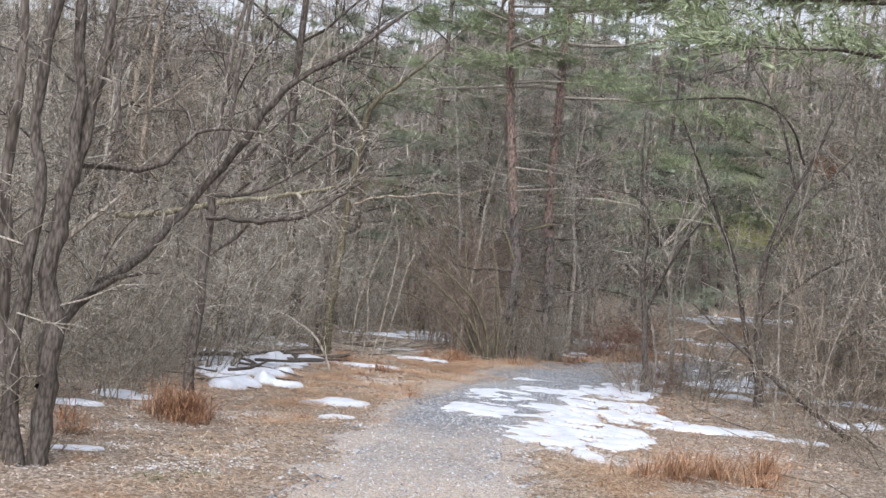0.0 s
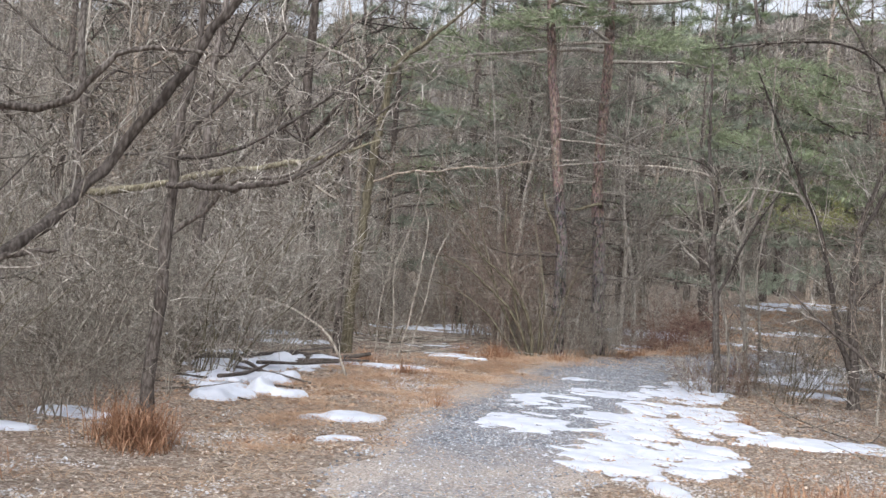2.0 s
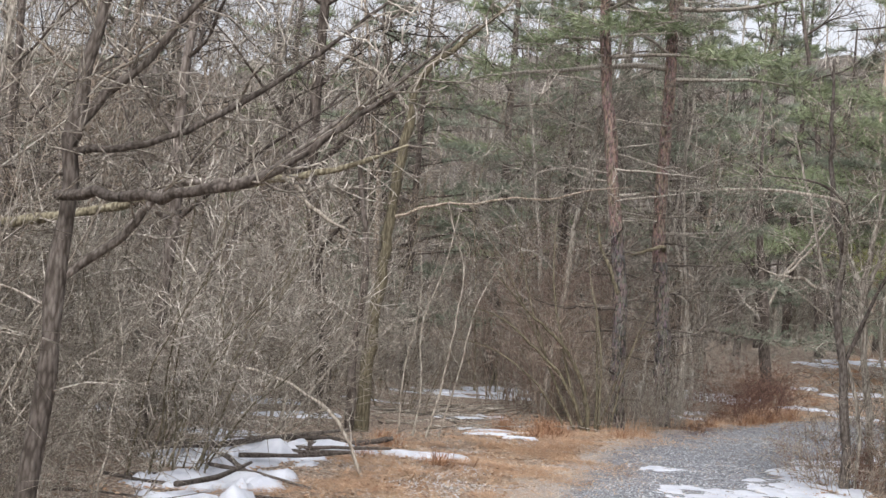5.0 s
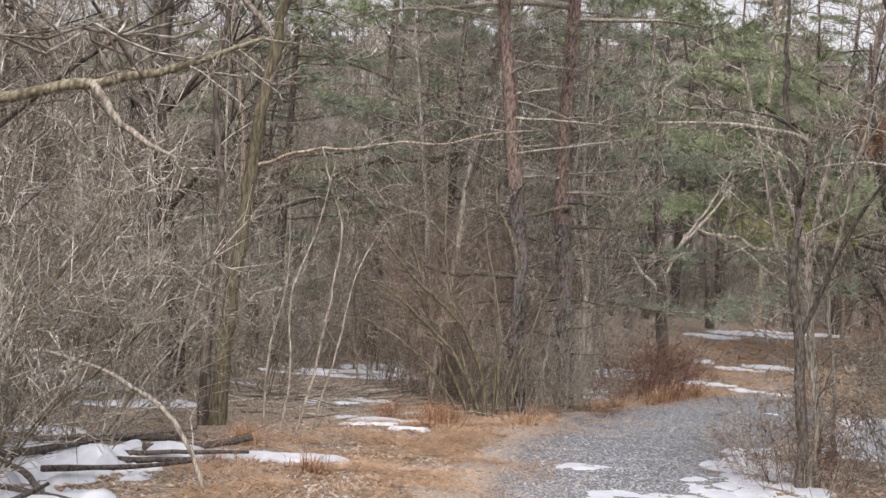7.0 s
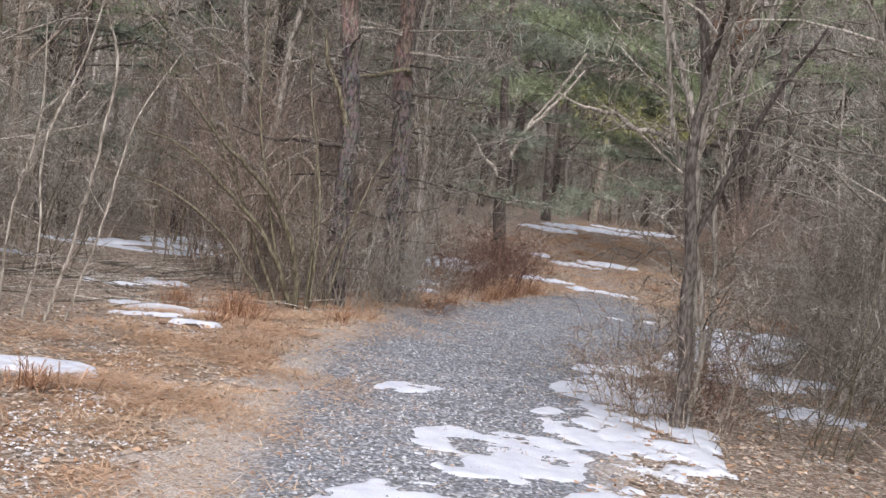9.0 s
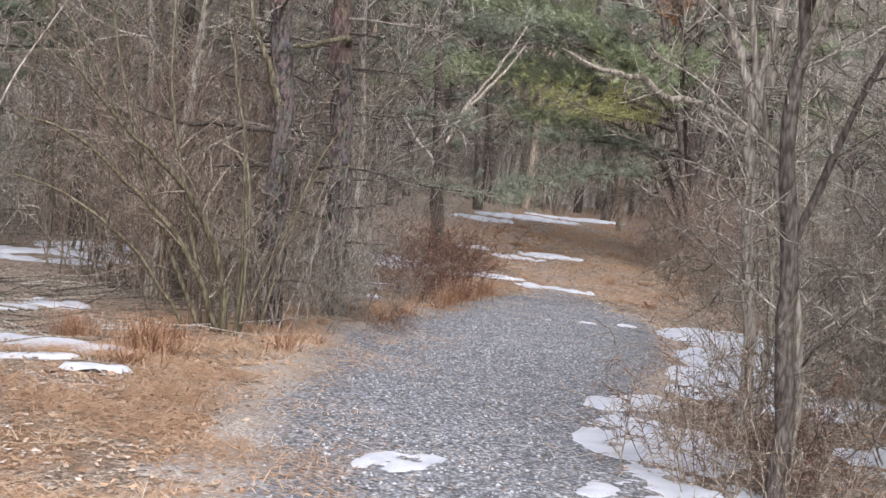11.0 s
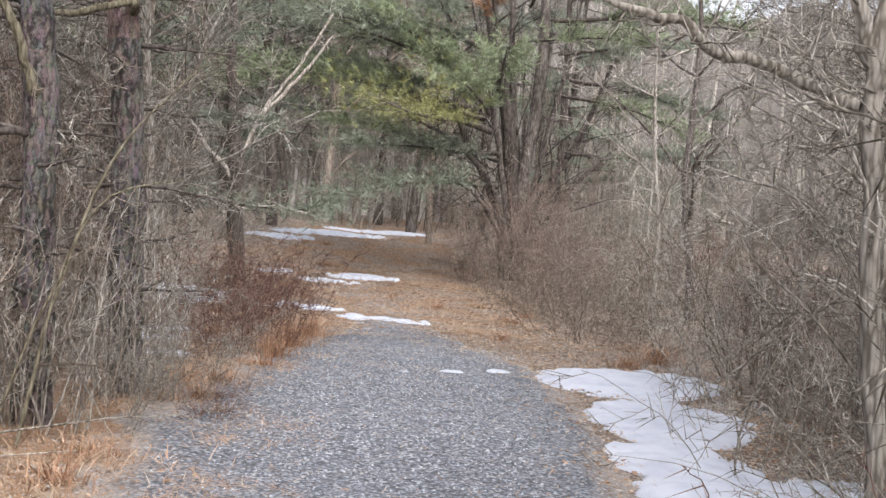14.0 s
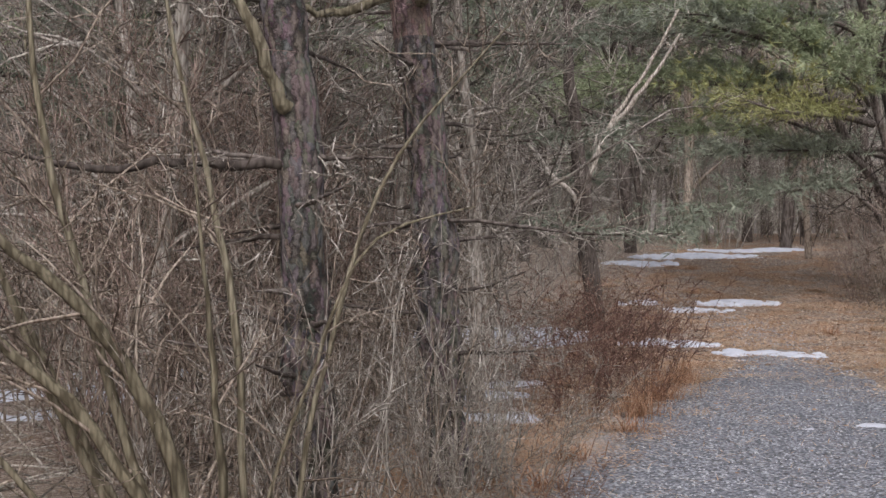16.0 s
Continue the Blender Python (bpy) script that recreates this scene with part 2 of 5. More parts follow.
M_GROUND, M_GRAVEL, M_SNOW, M_FAR = ground_material(), gravel_material(), snow_material(), far_woods_material()

# ---------------------------------------------------------------- mesh helpers


class Buf:
    """Vertices and faces of one mesh in the making."""

    def __init__(self):
        self.v, self.f, self.n = [], [], 0

    def add(self, verts, faces):
        k = self.n
        self.v.append(verts)
        self.f.extend([tuple(i + k for i in f) for f in faces])
        self.n += len(verts)

    def mesh(self, name, mat, smooth=True):
        me = bpy.data.meshes.new(name)
        v = np.concatenate(self.v) if self.v else np.zeros((0, 3))
        me.from_pydata(v.tolist(), [], self.f)
        if mat:
            me.materials.append(mat)
        if smooth:
            me.polygons.foreach_set("use_smooth", [True] * len(me.polygons))
        me.update()
        return me


def part(name, buf, mat, parent=None, label="", smooth=True):
    ob = new(name, buf.mesh(name, mat, smooth))
    ob.parent = parent
    if label:
        tagged(ob, label)
    return ob


RING = {}


def tube(buf, pts, rad, k, point=False):
    """A tapered stem of k sides along pts; point: it ends in a point."""
    p = np.asarray(pts, float)
    t = np.gradient(p, axis=0)
    t /= np.linalg.norm(t, axis=1)[:, None] + 1e-9
    ref = np.array((0.0, 1.0, 0.0)) if abs(t[0, 2]) > 0.8 else np.array((0.0, 0.0, 1.0))
    a = np.cross(t, ref)
    a /= np.linalg.norm(a, axis=1)[:, None] + 1e-9
    b = np.cross(t, a)
    ang = np.arange(k) * (2 * math.pi / k)
    ring = a[:, None, :] * np.cos(ang)[None, :, None] + b[:, None, :] * np.sin(ang)[None, :, None]
    v = (p[:, None, :] + ring * np.asarray(rad)[:, None, None]).reshape(-1, 3)
    key = (len(p), k, point)
    if point:
        v = np.vstack((v[:-k], p[-1:]))
    if key not in RING:
        f = []
        if point:
            e = (len(p) - 2) * k
            f = [(e + j, e + (j + 1) % k, e + k) for j in range(k)]
        for i in range(len(p) - (2 if point else 1)):
            for j in range(k):
                q = (j + 1) % k
                f.append((i * k + j, i * k + q, (i + 1) * k + q, (i + 1) * k + j))
        RING[key] = f
    buf.add(v, RING[key])


def turned(rng, d, angle):
    """d bent by angle degrees to a random side."""
    d = np.asarray(d, float)
    s = rng.normal(size=3)
    s -= d * np.dot(s, d)
    s /= np.linalg.norm(s) + 1e-9
    a = radians(angle)
    return d * math.cos(a) + s * math.sin(a)


def stem_line(rng, p, d, length, segs, wobble, lift):
    """A crooked line from p; lift bends it upwards, or down when negative."""
    p, d = np.array(p, float), np.array(d, float)
    pts = [p.copy()]
    step = length / segs
    for _ in range(segs):
        d = d + rng.normal(size=3) * wobble + np.array((0, 0, lift * step))
        d /= np.linalg.norm(d)
        p = p + d * step
        pts.append(p.copy())
    return np.array(pts)


def smooth_line(ctrl, n):
    """A smooth line of n points through control points (x, y, z, radius)."""
    c = np.array(ctrl, float)
    s = np.concatenate(([0], np.cumsum(np.linalg.norm(np.diff(c[:, :3], axis=0), axis=1))))
    u = np.linspace(0, s[-1], n)
    m = np.gradient(c, s, axis=0)
    i = np.clip(np.searchsorted(s, u, side="right") - 1, 0, len(s) - 2)
    h = (s[i + 1] - s[i])[:, None]
    w = ((u - s[i]) / (s[i + 1] - s[i]))[:, None]
    out = (2 * w**3 - 3 * w**2 + 1) * c[i] + (w**3 - 2 * w**2 + w) * h * m[i] + (-2 * w**3 + 3 * w**2) * c[i + 1] + (w**3 - w**2) * h * m[i + 1]
    return out[:, :3], np.maximum(out[:, 3], 0.002)


def twigs(rng, buf, line, rad, count, length, angle, lift, depth, thin=0.0035, wobble=0.16, first=0.2, kids=3):
    """Side twigs along a stem, and finer ones on them."""
    for _ in range(count):
        f = first + (1 - first) * rng.random()
        x = f * (len(line) - 1)
        i = min(int(x), len(line) - 2)
        w = x - i
        p = line[i] * (1 - w) + line[i + 1] * w
        d = line[i + 1] - line[i]
        d = d / (np.linalg.norm(d) + 1e-9)
        d = turned(rng, d, angle * (0.6 + 0.8 * rng.random()))
        L = length * (0.45 + 0.9 * rng.random()) * (1.1 - 0.45 * f)
        r = max(thin, min(rad[i] * 0.55, 0.008 * L + 0.0018))
        segs = 4 if depth > 0 else 1
        ln = stem_line(rng, p, d, L, segs, wobble, lift)
        rr = np.linspace(r, max(thin * 0.6, r * 0.3), segs + 1)
        tube(buf, ln, rr, 3, True)
        if depth > 0:
            n = kids if depth > 1 else int(kids * 2.5)
            twigs(rng, buf, ln, rr, n, length * 0.5, angle, lift, depth - 1, thin, wobble * 1.2, 0.1, kids)


# ---------------------------------------------------------------- the lie of the land
TRACK = np.array([(-0.3, -60, 1.3), (-0.2, 0, 1.3), (-0.05, 9, 1.35), (0.3, 13, 1.6), (1.05, 17, 1.8), (2.15, 21, 1.95), (3.05, 23.8, 2.1),
                  (4.3, 26.5, 2.5), (6.4, 31, 2.6), (8.0, 35.5, 1.5), (9.7, 40, 1.3), (11.6, 45, 1.3), (14.5, 52, 1.3), (20, 62, 1.2), (40, 90, 1.2)])


def track_x(y):
    return np.interp(y, TRACK[:, 1], TRACK[:, 0])


def track_w(y):
    return np.interp(y, TRACK[:, 1], TRACK[:, 2])


# the bare gravel itself: middle, distance along, width
BED = np.array([(-0.3, -60, 1.4), (-0.15, 0, 1.4), (-0.05, 9, 1.35), (0.25, 13, 1.45), (1.05, 17, 1.6), (1.9, 20.4, 1.75), (2.25, 22, 1.8), (2.9, 23.8, 2.1), (4.05, 26.5, 2.65), (6.2, 31, 2.6), (8.0, 35.5, 1.5), (9.7, 40, 1.3)])


def bed_x(y):
    return np.interp(y, BED[:, 1], BED[:, 0])


def bed_w(y):
    return np.interp(y, BED[:, 1], BED[:, 2])


LAND_Y = [-300, 12, 20, 30, 39, 44, 50, 56, 70, 400]
LAND_Z = [0, 0, -0.04, -0.14, -0.10, 0.2, 1.0, 1.4, 1.8, 2.4]


def ground(x, y):
    z = float(np.interp(y, LAND_Y, LAND_Z))
    z -= 0.11 * min(max((-x - 1.0) / 1.2, 0.0), 1.0) * math.exp(-(((y - 12.4) / 3.0) ** 2))
    away = min(max(abs(x - float(track_x(y))) - 2.0, 0.0), 6.0) / 6.0
    return z + (0.05 + 0.14 * away) * noise.noise((x * 0.45, y * 0.45, 3.1)) + 0.02 * noise.noise((x * 2.1, y * 2.1, 9.0))


def axis(lo, hi, fine, far):
    a = list(np.arange(lo, hi + fine / 2, fine))
    step, lo_, hi_ = fine, [], []
    x = hi
    while x < far:
        step *= 1.25
        x += step
        hi_.append(x)
    step, x = fine, lo
    while x > -far:
        step *= 1.25
        x -= step
        lo_.append(x)
    return np.array(lo_[::-1] + a + hi_)


def straw_zone(x, y):
    tx, w = float(bed_x(y)), float(bed_w(y))
    off = x - tx if y < 33 else x - float(track_x(y))
    left = math.exp(-(((off + w * 0.5 + 1.25) / 1.15) ** 2)) * (0.3 + 0.7 * min(max((y - 13) / 5, 0), 1))
    right = math.exp(-(((x - 2.3) / 1.6) ** 2)) * math.exp(-(((y - 10.2) / 1.6) ** 2))
    beyond = 0.95 * min(max((y - 30) / 6, 0), 1) * math.exp(-((off / 3.5) ** 2))
    return max(left, right, beyond) * 0.75


gx, gy = axis(-7, 11, 0.16, 420), axis(4, 46, 0.16, 420)
gv = [(x, y, ground(x, y)) for y in gy for x in gx]
nx = len(gx)
gf = [(j * nx + i, j * nx + i + 1, (j + 1) * nx + i + 1, (j + 1) * nx + i) for j in range(len(gy) - 1) for i in range(nx - 1)]
gb = Buf()
gb.add(np.array(gv), gf)
land = part("ground", gb, M_GROUND)
tagged(land, "woodland floor of fallen leaves and orange dry grass", "ground", kind="structure")
at = land.data.attributes.new("straw", "FLOAT", "POINT")
at.data.foreach_set("value", [straw_zone(v[0], v[1]) for v in gv])

# the gravel path, its edges sinking raggedly into the ground
pv, worn = [], []
prow, pcol = np.arange(-20, 37.5, 0.14), np.linspace(-1, 1, 37)
for y in prow:
    tx, half = float(bed_x(y)), float(bed_w(y)) * 0.5
    w = half + 1.05
    slope = float(bed_x(y + 0.5) - bed_x(y - 0.5))
    far = min(max((y - 13) / 4, 0), 1)
    for u in pcol:
        x, yy = tx + u * w, y - u * w * slope * 0.6
        past = abs(u) * w - half
        n1 = noise.noise((x * 2.2, yy * 2.2, 1.0)) * 0.6 + noise.noise((x * 7, yy * 7, 5.0)) * 0.4
        fade = min(max((yy - 30.5) / 5, 0), 1)
        # crumbs of stone and leaf spread over the verge past the gravel
        rim = (past - (0.42 if u < 0 else 0.15) * far * (1 - fade)) / 0.35
        pv.append((x, yy, ground(x, yy) + 0.014 - 0.03 * min(max(rim + n1 * 1.5 + fade * 1.4, -0.2), 1.6)))
        worn.append(0.2 + 0.62 * min(max((15 - yy) / 5, 0), 1) + 0.45 * fade + 0.75 * min(max((past + 0.2) / 0.45, 0), 1.1) - 0.2 * min(max((yy - 17) / 4, 0), 1))
pn = len(pcol)
pb = Buf()
pb.add(np.array(pv), [(j * pn + i, j * pn + i + 1, (j + 1) * pn + i + 1, (j + 1) * pn + i) for j in range(len(prow) - 1) for i in range(pn - 1)])
path = part("gravel_path", pb, M_GRAVEL)
tagged(path, "grey crushed-stone footpath mixed with brown leaf crumbs", "path", kind="structure")
path.data.attributes.new("worn", "FLOAT", "POINT").data.foreach_set("value", worn)

# distant woods all round, closing the view
bw = Buf()
ring_n, bands = 720, (0, 4, 9, 14, 19)
bv = []
for i in range(ring_n):
    a = 2 * math.pi * i / ring_n
    rad_ = 78 + 6 * noise.noise((math.cos(a) * 3, math.sin(a) * 3, 0.4))
    top = 1.0 + 0.16 * noise.noise((math.cos(a) * 12, math.sin(a) * 12, 2.0)) + 0.05 * noise.noise((math.cos(a) * 90, math.sin(a) * 90, 4.0))
    top *= 1.0 + 0.22 * max(0.0, math.cos(a - radians(80))) ** 14 - 0.06 * max(0.0, math.cos(a - radians(54))) ** 24
    for z in bands:
        bv.append((5 + rad_ * math.cos(a), 22 + rad_ * math.sin(a), -0.5 + z * top))
nb = len(bands)
bw.add(np.array(bv), [(i * nb + j, (i + 1) % ring_n * nb + j, (i + 1) % ring_n * nb + j + 1, i * nb + j + 1) for i in range(ring_n) for j in range(nb - 1)])
tagged(part("backdrop", bw, M_FAR), "hazy grey-brown wall of distant bare woods", "woods", kind="structure")

# ---------------------------------------------------------------- snow


def snow(patches, deep=0.05, hole=0.75, seed=0.0, solid=0.42, label="thin patch of old melting snow on the ground", step=0.034, lumps=0.0):
    """One patch of snow: a sheet whose outline is broken by melt holes. patches: (x, y, half length, half width, turn)."""
    x0 = min(p[0] - max(p[2], p[3]) * 1.5 for p in patches)
    x1 = max(p[0] + max(p[2], p[3]) * 1.5 for p in patches)
    y0 = min(p[1] - max(p[2], p[3]) * 1.5 for p in patches)
    y1 = max(p[1] + max(p[2], p[3]) * 1.5 for p in patches)
    step = max(step, math.sqrt((x1 - x0) * (y1 - y0) / 95000))
    xs, ys = np.arange(x0, x1, step), np.arange(y0, y1, step)
    turns = [(math.cos(radians(p[4])), math.sin(radians(p[4]))) for p in patches]
    level, verts = {}, []
    for j, y in enumerate(ys):
        for i, x in enumerate(xs):
            best = -9.0
            for (px, py, a, b, _), (c, s) in zip(patches, turns):
                u, v = ((x - px) * c + (y - py) * s) / a, (-(x - px) * s + (y - py) * c) / b
                best = max(best, 1 - math.sqrt(u * u + v * v))
            if best < -0.6:
                continue
            q = noise.noise((x * 1.9 + seed, y * 1.3, 1.7)) * 0.5 + noise.noise((x * 4.4, y * 4.0 + seed, 4.0)) * 0.75 + noise.noise((x * 10, y * 12, seed)) * 0.32 + noise.noise((x * 21, y * 27, seed)) * 0.26
            h = min(best, solid) + q * hole - 2.6 * max(0.0, -best)
            if h > -0.9:
                level[(i, j)] = len(verts)
                rise = deep * (1 - math.exp(-max(h, 0) * 2.2)) * (0.7 + 0.5 * noise.noise((x * 2.5, y * 2.5, 7 + seed)))
                if lumps:
                    rise *= 0.45 + lumps * max(0.0, 0.25 + noise.noise((x * 2.6, y * 1.9, 31.0)))
                verts.append((x, y, ground(x, y) + (0.016 + rise if h > 0 else 0.016 + max(h, -0.35) * 0.2)))
    faces = []
    for (i, j), k in level.items():
        q = (level.get((i + 1, j)), level.get((i + 1, j + 1)), level.get((i, j + 1)))
        if None not in q:
            faces.append((k, *q))
    b = Buf()
    b.add(np.array(verts), faces)
    ob = part("snow_patch", b, M_SNOW)
    return tagged(ob, label, "snow", "snow patches", "stuff")


snow([(0.6, 14.6, 0.95, 0.42, 80), (0.95, 16.8, 0.9, 0.45, 75), (1.6, 13.2, 1.2, 0.75, 65), (2.1, 15.4, 1.35, 0.95, 60), (2.55, 17.4, 1.1, 0.65, 70), (1.85, 18.9, 0.95, 0.5, 70),
      (3.0, 19.9, 1.2, 0.6, 80), (3.65, 22.0, 0.95, 0.5, 70), (1.65, 20.9, 0.34, 0.16, 40), (3.5, 14.9, 1.1, 0.45, 15), (4.3, 14.8, 0.5, 0.25, 10)],
     0.038, 1.2, 3.0, 0.2, "broad sheet of melting snow across the gravel path")
snow([(5.35, 24.6, 0.6, 0.4, 58), (6.0, 25.6, 0.9, 0.55, 58), (7.25, 27.5, 1.6, 0.72, 58), (8.5, 30.0, 1.3, 1.0, 50)], 0.08, 0.5, 8.0, 0.5, "bright unbroken bank of snow beside the path")
for px, py, a_, b_, turn_, deep_ in ((4.1, 23.5, 0.55, 0.3, 40, 0.06), (1.55, 11.5, 0.35, 0.14, 95, 0.04), (-1.0, 20.0, 0.5, 0.32, 0, 0.08), (-1.05, 14.25, 0.42, 0.26, 20, 0.06),
                                     (-0.92, 12.85, 0.22, 0.13, 30, 0.04), (-2.6, 9.25, 0.2, 0.14, 10, 0.04), (-3.5, 12.2, 0.3, 0.18, 0, 0.04), (6.53, 30.5, 0.14, 0.11, 0, 0.05), (7.2, 30.65, 0.15, 0.1, 0, 0.05), (5.9, 30.4, 0.1, 0.08, 0, 0.04),
                                     (7.5, 38.4, 0.75, 0.42, -30, 0.08), (8.5, 36.9, 0.8, 0.3, -15, 0.06), (10.9, 44.0, 0.85, 0.55, 0, 0.06), (8.9, 44.2, 0.4, 0.3, 0, 0.06), (12.6, 51.0, 1.7, 0.7, 0, 0.08), (10.6, 49.4, 0.9, 0.5, 0, 0.08),
                                     (-0.2, 24.6, 0.7, 0.3, -40, 0.05), (-0.9, 27.0, 0.4, 0.2, 0, 0.05), (3.6, 31.6, 0.4, 0.3, 0, 0.06), (5.2, 40.0, 1.6, 1.0, 0, 0.08)):
    snow([(px, py, a_, b_, turn_)], deep_, 0.7 if py < 36 else 1.1, px + py, 0.42 if py < 36 else 0.3)
# ---------------------------------------------------------------- plants


def shrub(name, seed, stems, spread, length, radius, lean, lift, mat, stem_mat, side, side_len, depth=1, kids=3, angle=46, wobble=0.11, thin=0.0046, crook=0.26, whole=False):
    rng = np.random.default_rng(seed)
    root = new(name)
    tw = Buf()
    for _ in range(stems):
        a = rng.random() * 2 * math.pi
        r0 = spread * math.sqrt(rng.random())
        tilt = radians(lean * (0.3 + rng.random()))
        b2 = a + rng.normal() * 0.7
        d = (math.sin(tilt) * math.cos(b2), math.sin(tilt) * math.sin(b2), math.cos(tilt))
        L = length * (0.55 + 0.6 * rng.random())
        ln = stem_line(rng, (r0 * math.cos(a), r0 * math.sin(a), -0.08), d, L, 8, wobble, lift)
        r = radius * (0.6 + 0.8 * rng.random())
        rr = np.linspace(r, r * 0.25, 9)
        sb = tw if whole else Buf()
        tube(sb, ln, rr, 4)
        if not whole:
            part("stem", sb, stem_mat, root)
        twigs(rng, tw, ln, rr, side, side_len, angle, lift * 0.6, depth, thin, crook, 0.18, kids)
    tagged(part("crown", tw, mat, root), kind="stuff")
    return root


def set_down(ob, x, y, turn=0.0, size=1.0, sink=0.02, tip=(0.0, 0.0)):
    ob.matrix_basis = pose(x, y, ground(x, y) - sink, tip[0], tip[1], turn) @ Matrix.Diagonal((size, size, size, 1))
    return ob


def clear_of_track(x, y):
    off = x - float(track_x(y))
    if 21.5 < y < 29.5 and -1.7 < x < float(track_x(y)):
        return False
    if 20.5 < y < 27 and 0 < off < 5.2:
        return False
    if off < 0:
        return -off > (3.6 if y < 23 else 2.9 if y < 36 else 2.5)
    return off > (3.0 if y < 16 else 2.3 if y < 23 else 4.3 if y < 33 else 3.6)


THICKET = [shrub("bare_shrub", 10 + i, 14, 0.5, 3.2, 0.010, 28, 0.02, (M_GREY, M_BROWN, M_GREY, M_PALE)[i], (M_GREY, M_BROWN, M_OLIVE, M_PALE)[i], 11, 0.8) for i in range(4)]
SAPLING = [shrub("bare_sapling_clump", 30 + i, 4, 0.5, 6.5, 0.020, 12, 0.05, (M_GREY, M_GREY, M_BROWN)[i], (M_GREY, M_DARK, M_OLIVE)[i], 18, 1.2) for i in range(3)]
ARCH = [shrub("arching_bramble", 50 + i, 11, 0.5, 3.0, 0.010, 40, -0.22, M_PALE, M_PALE, 7, 0.7) for i in range(2)]
LOW = [shrub("low_brush", 60 + i, 18, 0.5, 1.15, 0.005, 30, 0.1, (M_RED, M_BROWN)[i], (M_RED, M_BROWN)[i], 6, 0.4, 1, 2, thin=0.004, whole=True) for i in range(2)]
BRUSH = [shrub("russet_shrub", 70 + i, 24, 0.45, 3.0, 0.008, 17, 0.05, M_RUSSET, (M_BROWN, M_RUSSET)[i], 8, 0.6, 1, 2, 34, thin=0.0036, crook=0.16) for i in range(2)] + [shrub("tan_shrub", 74, 18, 0.5, 2.6, 0.009, 24, 0.03, M_BROWN, M_BROWN, 9, 0.6, 1, 2, 38, thin=0.0036, crook=0.2)]
SHOOTS = [shrub("upright_shoots", 80 + i, 17, 0.3, 1.7, 0.0085, 7, 0.0, M_GREY, (M_GREY, M_BROWN)[i], 4, 0.45, 1, 2, 30, thin=0.0034, crook=0.14) for i in range(2)]
LABELS = {"tan_shrub": "bare shrub of tan-brown twigs beside the path", "upright_shoots": "thin upright grey shoots crowding a pine's foot", "russet_shrub": "upright bare shrub with fine russet-brown twigs", "bare_shrub": "leafless many-stemmed grey shrub in the thicket", "bare_sapling_clump": "clump of tall thin leafless saplings", "arching_bramble": "tangle of pale arching leafless canes", "low_brush": "low dense brush of reddish-brown twigs"}
for kind in (THICKET, SAPLING, ARCH, LOW, BRUSH, SHOOTS):
    for ob in kind:
        nm = ob.name.split(".")[0]
        tagged(ob, LABELS[nm], "shrub", nm.replace("_", " ") + "s of the wood")
USED = set()


def plant(ob, x, y, turn, size, tip=(0.0, 0.0)):
    if ob.name not in USED:
        USED.add(ob.name)
        return set_down(ob, x, y, turn, size, 0.02, tip)
    c = copy_thing(ob, Matrix())
    return set_down(c, x, y, turn, size, 0.02, tip)


def scatter(seed, count, xr, yr, kinds, sizes, gap, keep=clear_of_track):
    rng = np.random.default_rng(seed)
    done, tries = [], 0
    while len(done) < count and tries < count * 40:
        tries += 1
        x, y = rng.uniform(*xr), rng.uniform(*yr)
        if not keep(x, y) or any((x - a) ** 2 + (y - b) ** 2 < gap * gap for a, b in done):
            continue
        done.append((x, y))
        k, turn, size, tip = rng.integers(len(kinds)), rng.uniform(0, 360), rng.uniform(*sizes), (rng.normal() * 4, rng.normal() * 4)
        if not (14.5 < y < 22.5 and x > -2.5 - 0.05 * (y - 15) and x < 2):
            plant(kinds[k], x, y, turn, size, tip)


scatter(1, 44, (-9, 2.5), (17, 30), THICKET + ARCH + SAPLING[:1], (0.75, 1.15), 1.0)
scatter(11, 16, (-9, -3.2), (10.5, 18), ARCH + THICKET, (0.6, 0.95), 0.9)
scatter(12, 16, (-5.6, -2.9), (13.6, 22), ARCH + THICKET[2:] + ARCH, (0.55, 0.85), 0.7, lambda x, y: x < float(track_x(y)) - 3.1)
scatter(2, 34, (5, 14), (12, 34), THICKET + SAPLING[:1], (0.7, 1.1), 1.1)
scatter(3, 40, (-16, 6), (29, 46), THICKET + SAPLING, (0.9, 1.35), 1.5)
scatter(4, 26, (12, 26), (35, 54), THICKET + LOW, (0.9, 1.3), 1.4)
scatter(5, 34, (4, 28), (54, 63), THICKET + SAPLING, (1.0, 1.5), 1.3, lambda x, y: True)

scatter(6, 10, (-12, -4.6), (-4, 10), THICKET + ARCH, (0.8, 1.1), 1.6)
scatter(7, 10, (4.6, 12), (-4, 12), THICKET + ARCH, (0.8, 1.1), 1.6)

# ---------------------------------------------------------------- single trees


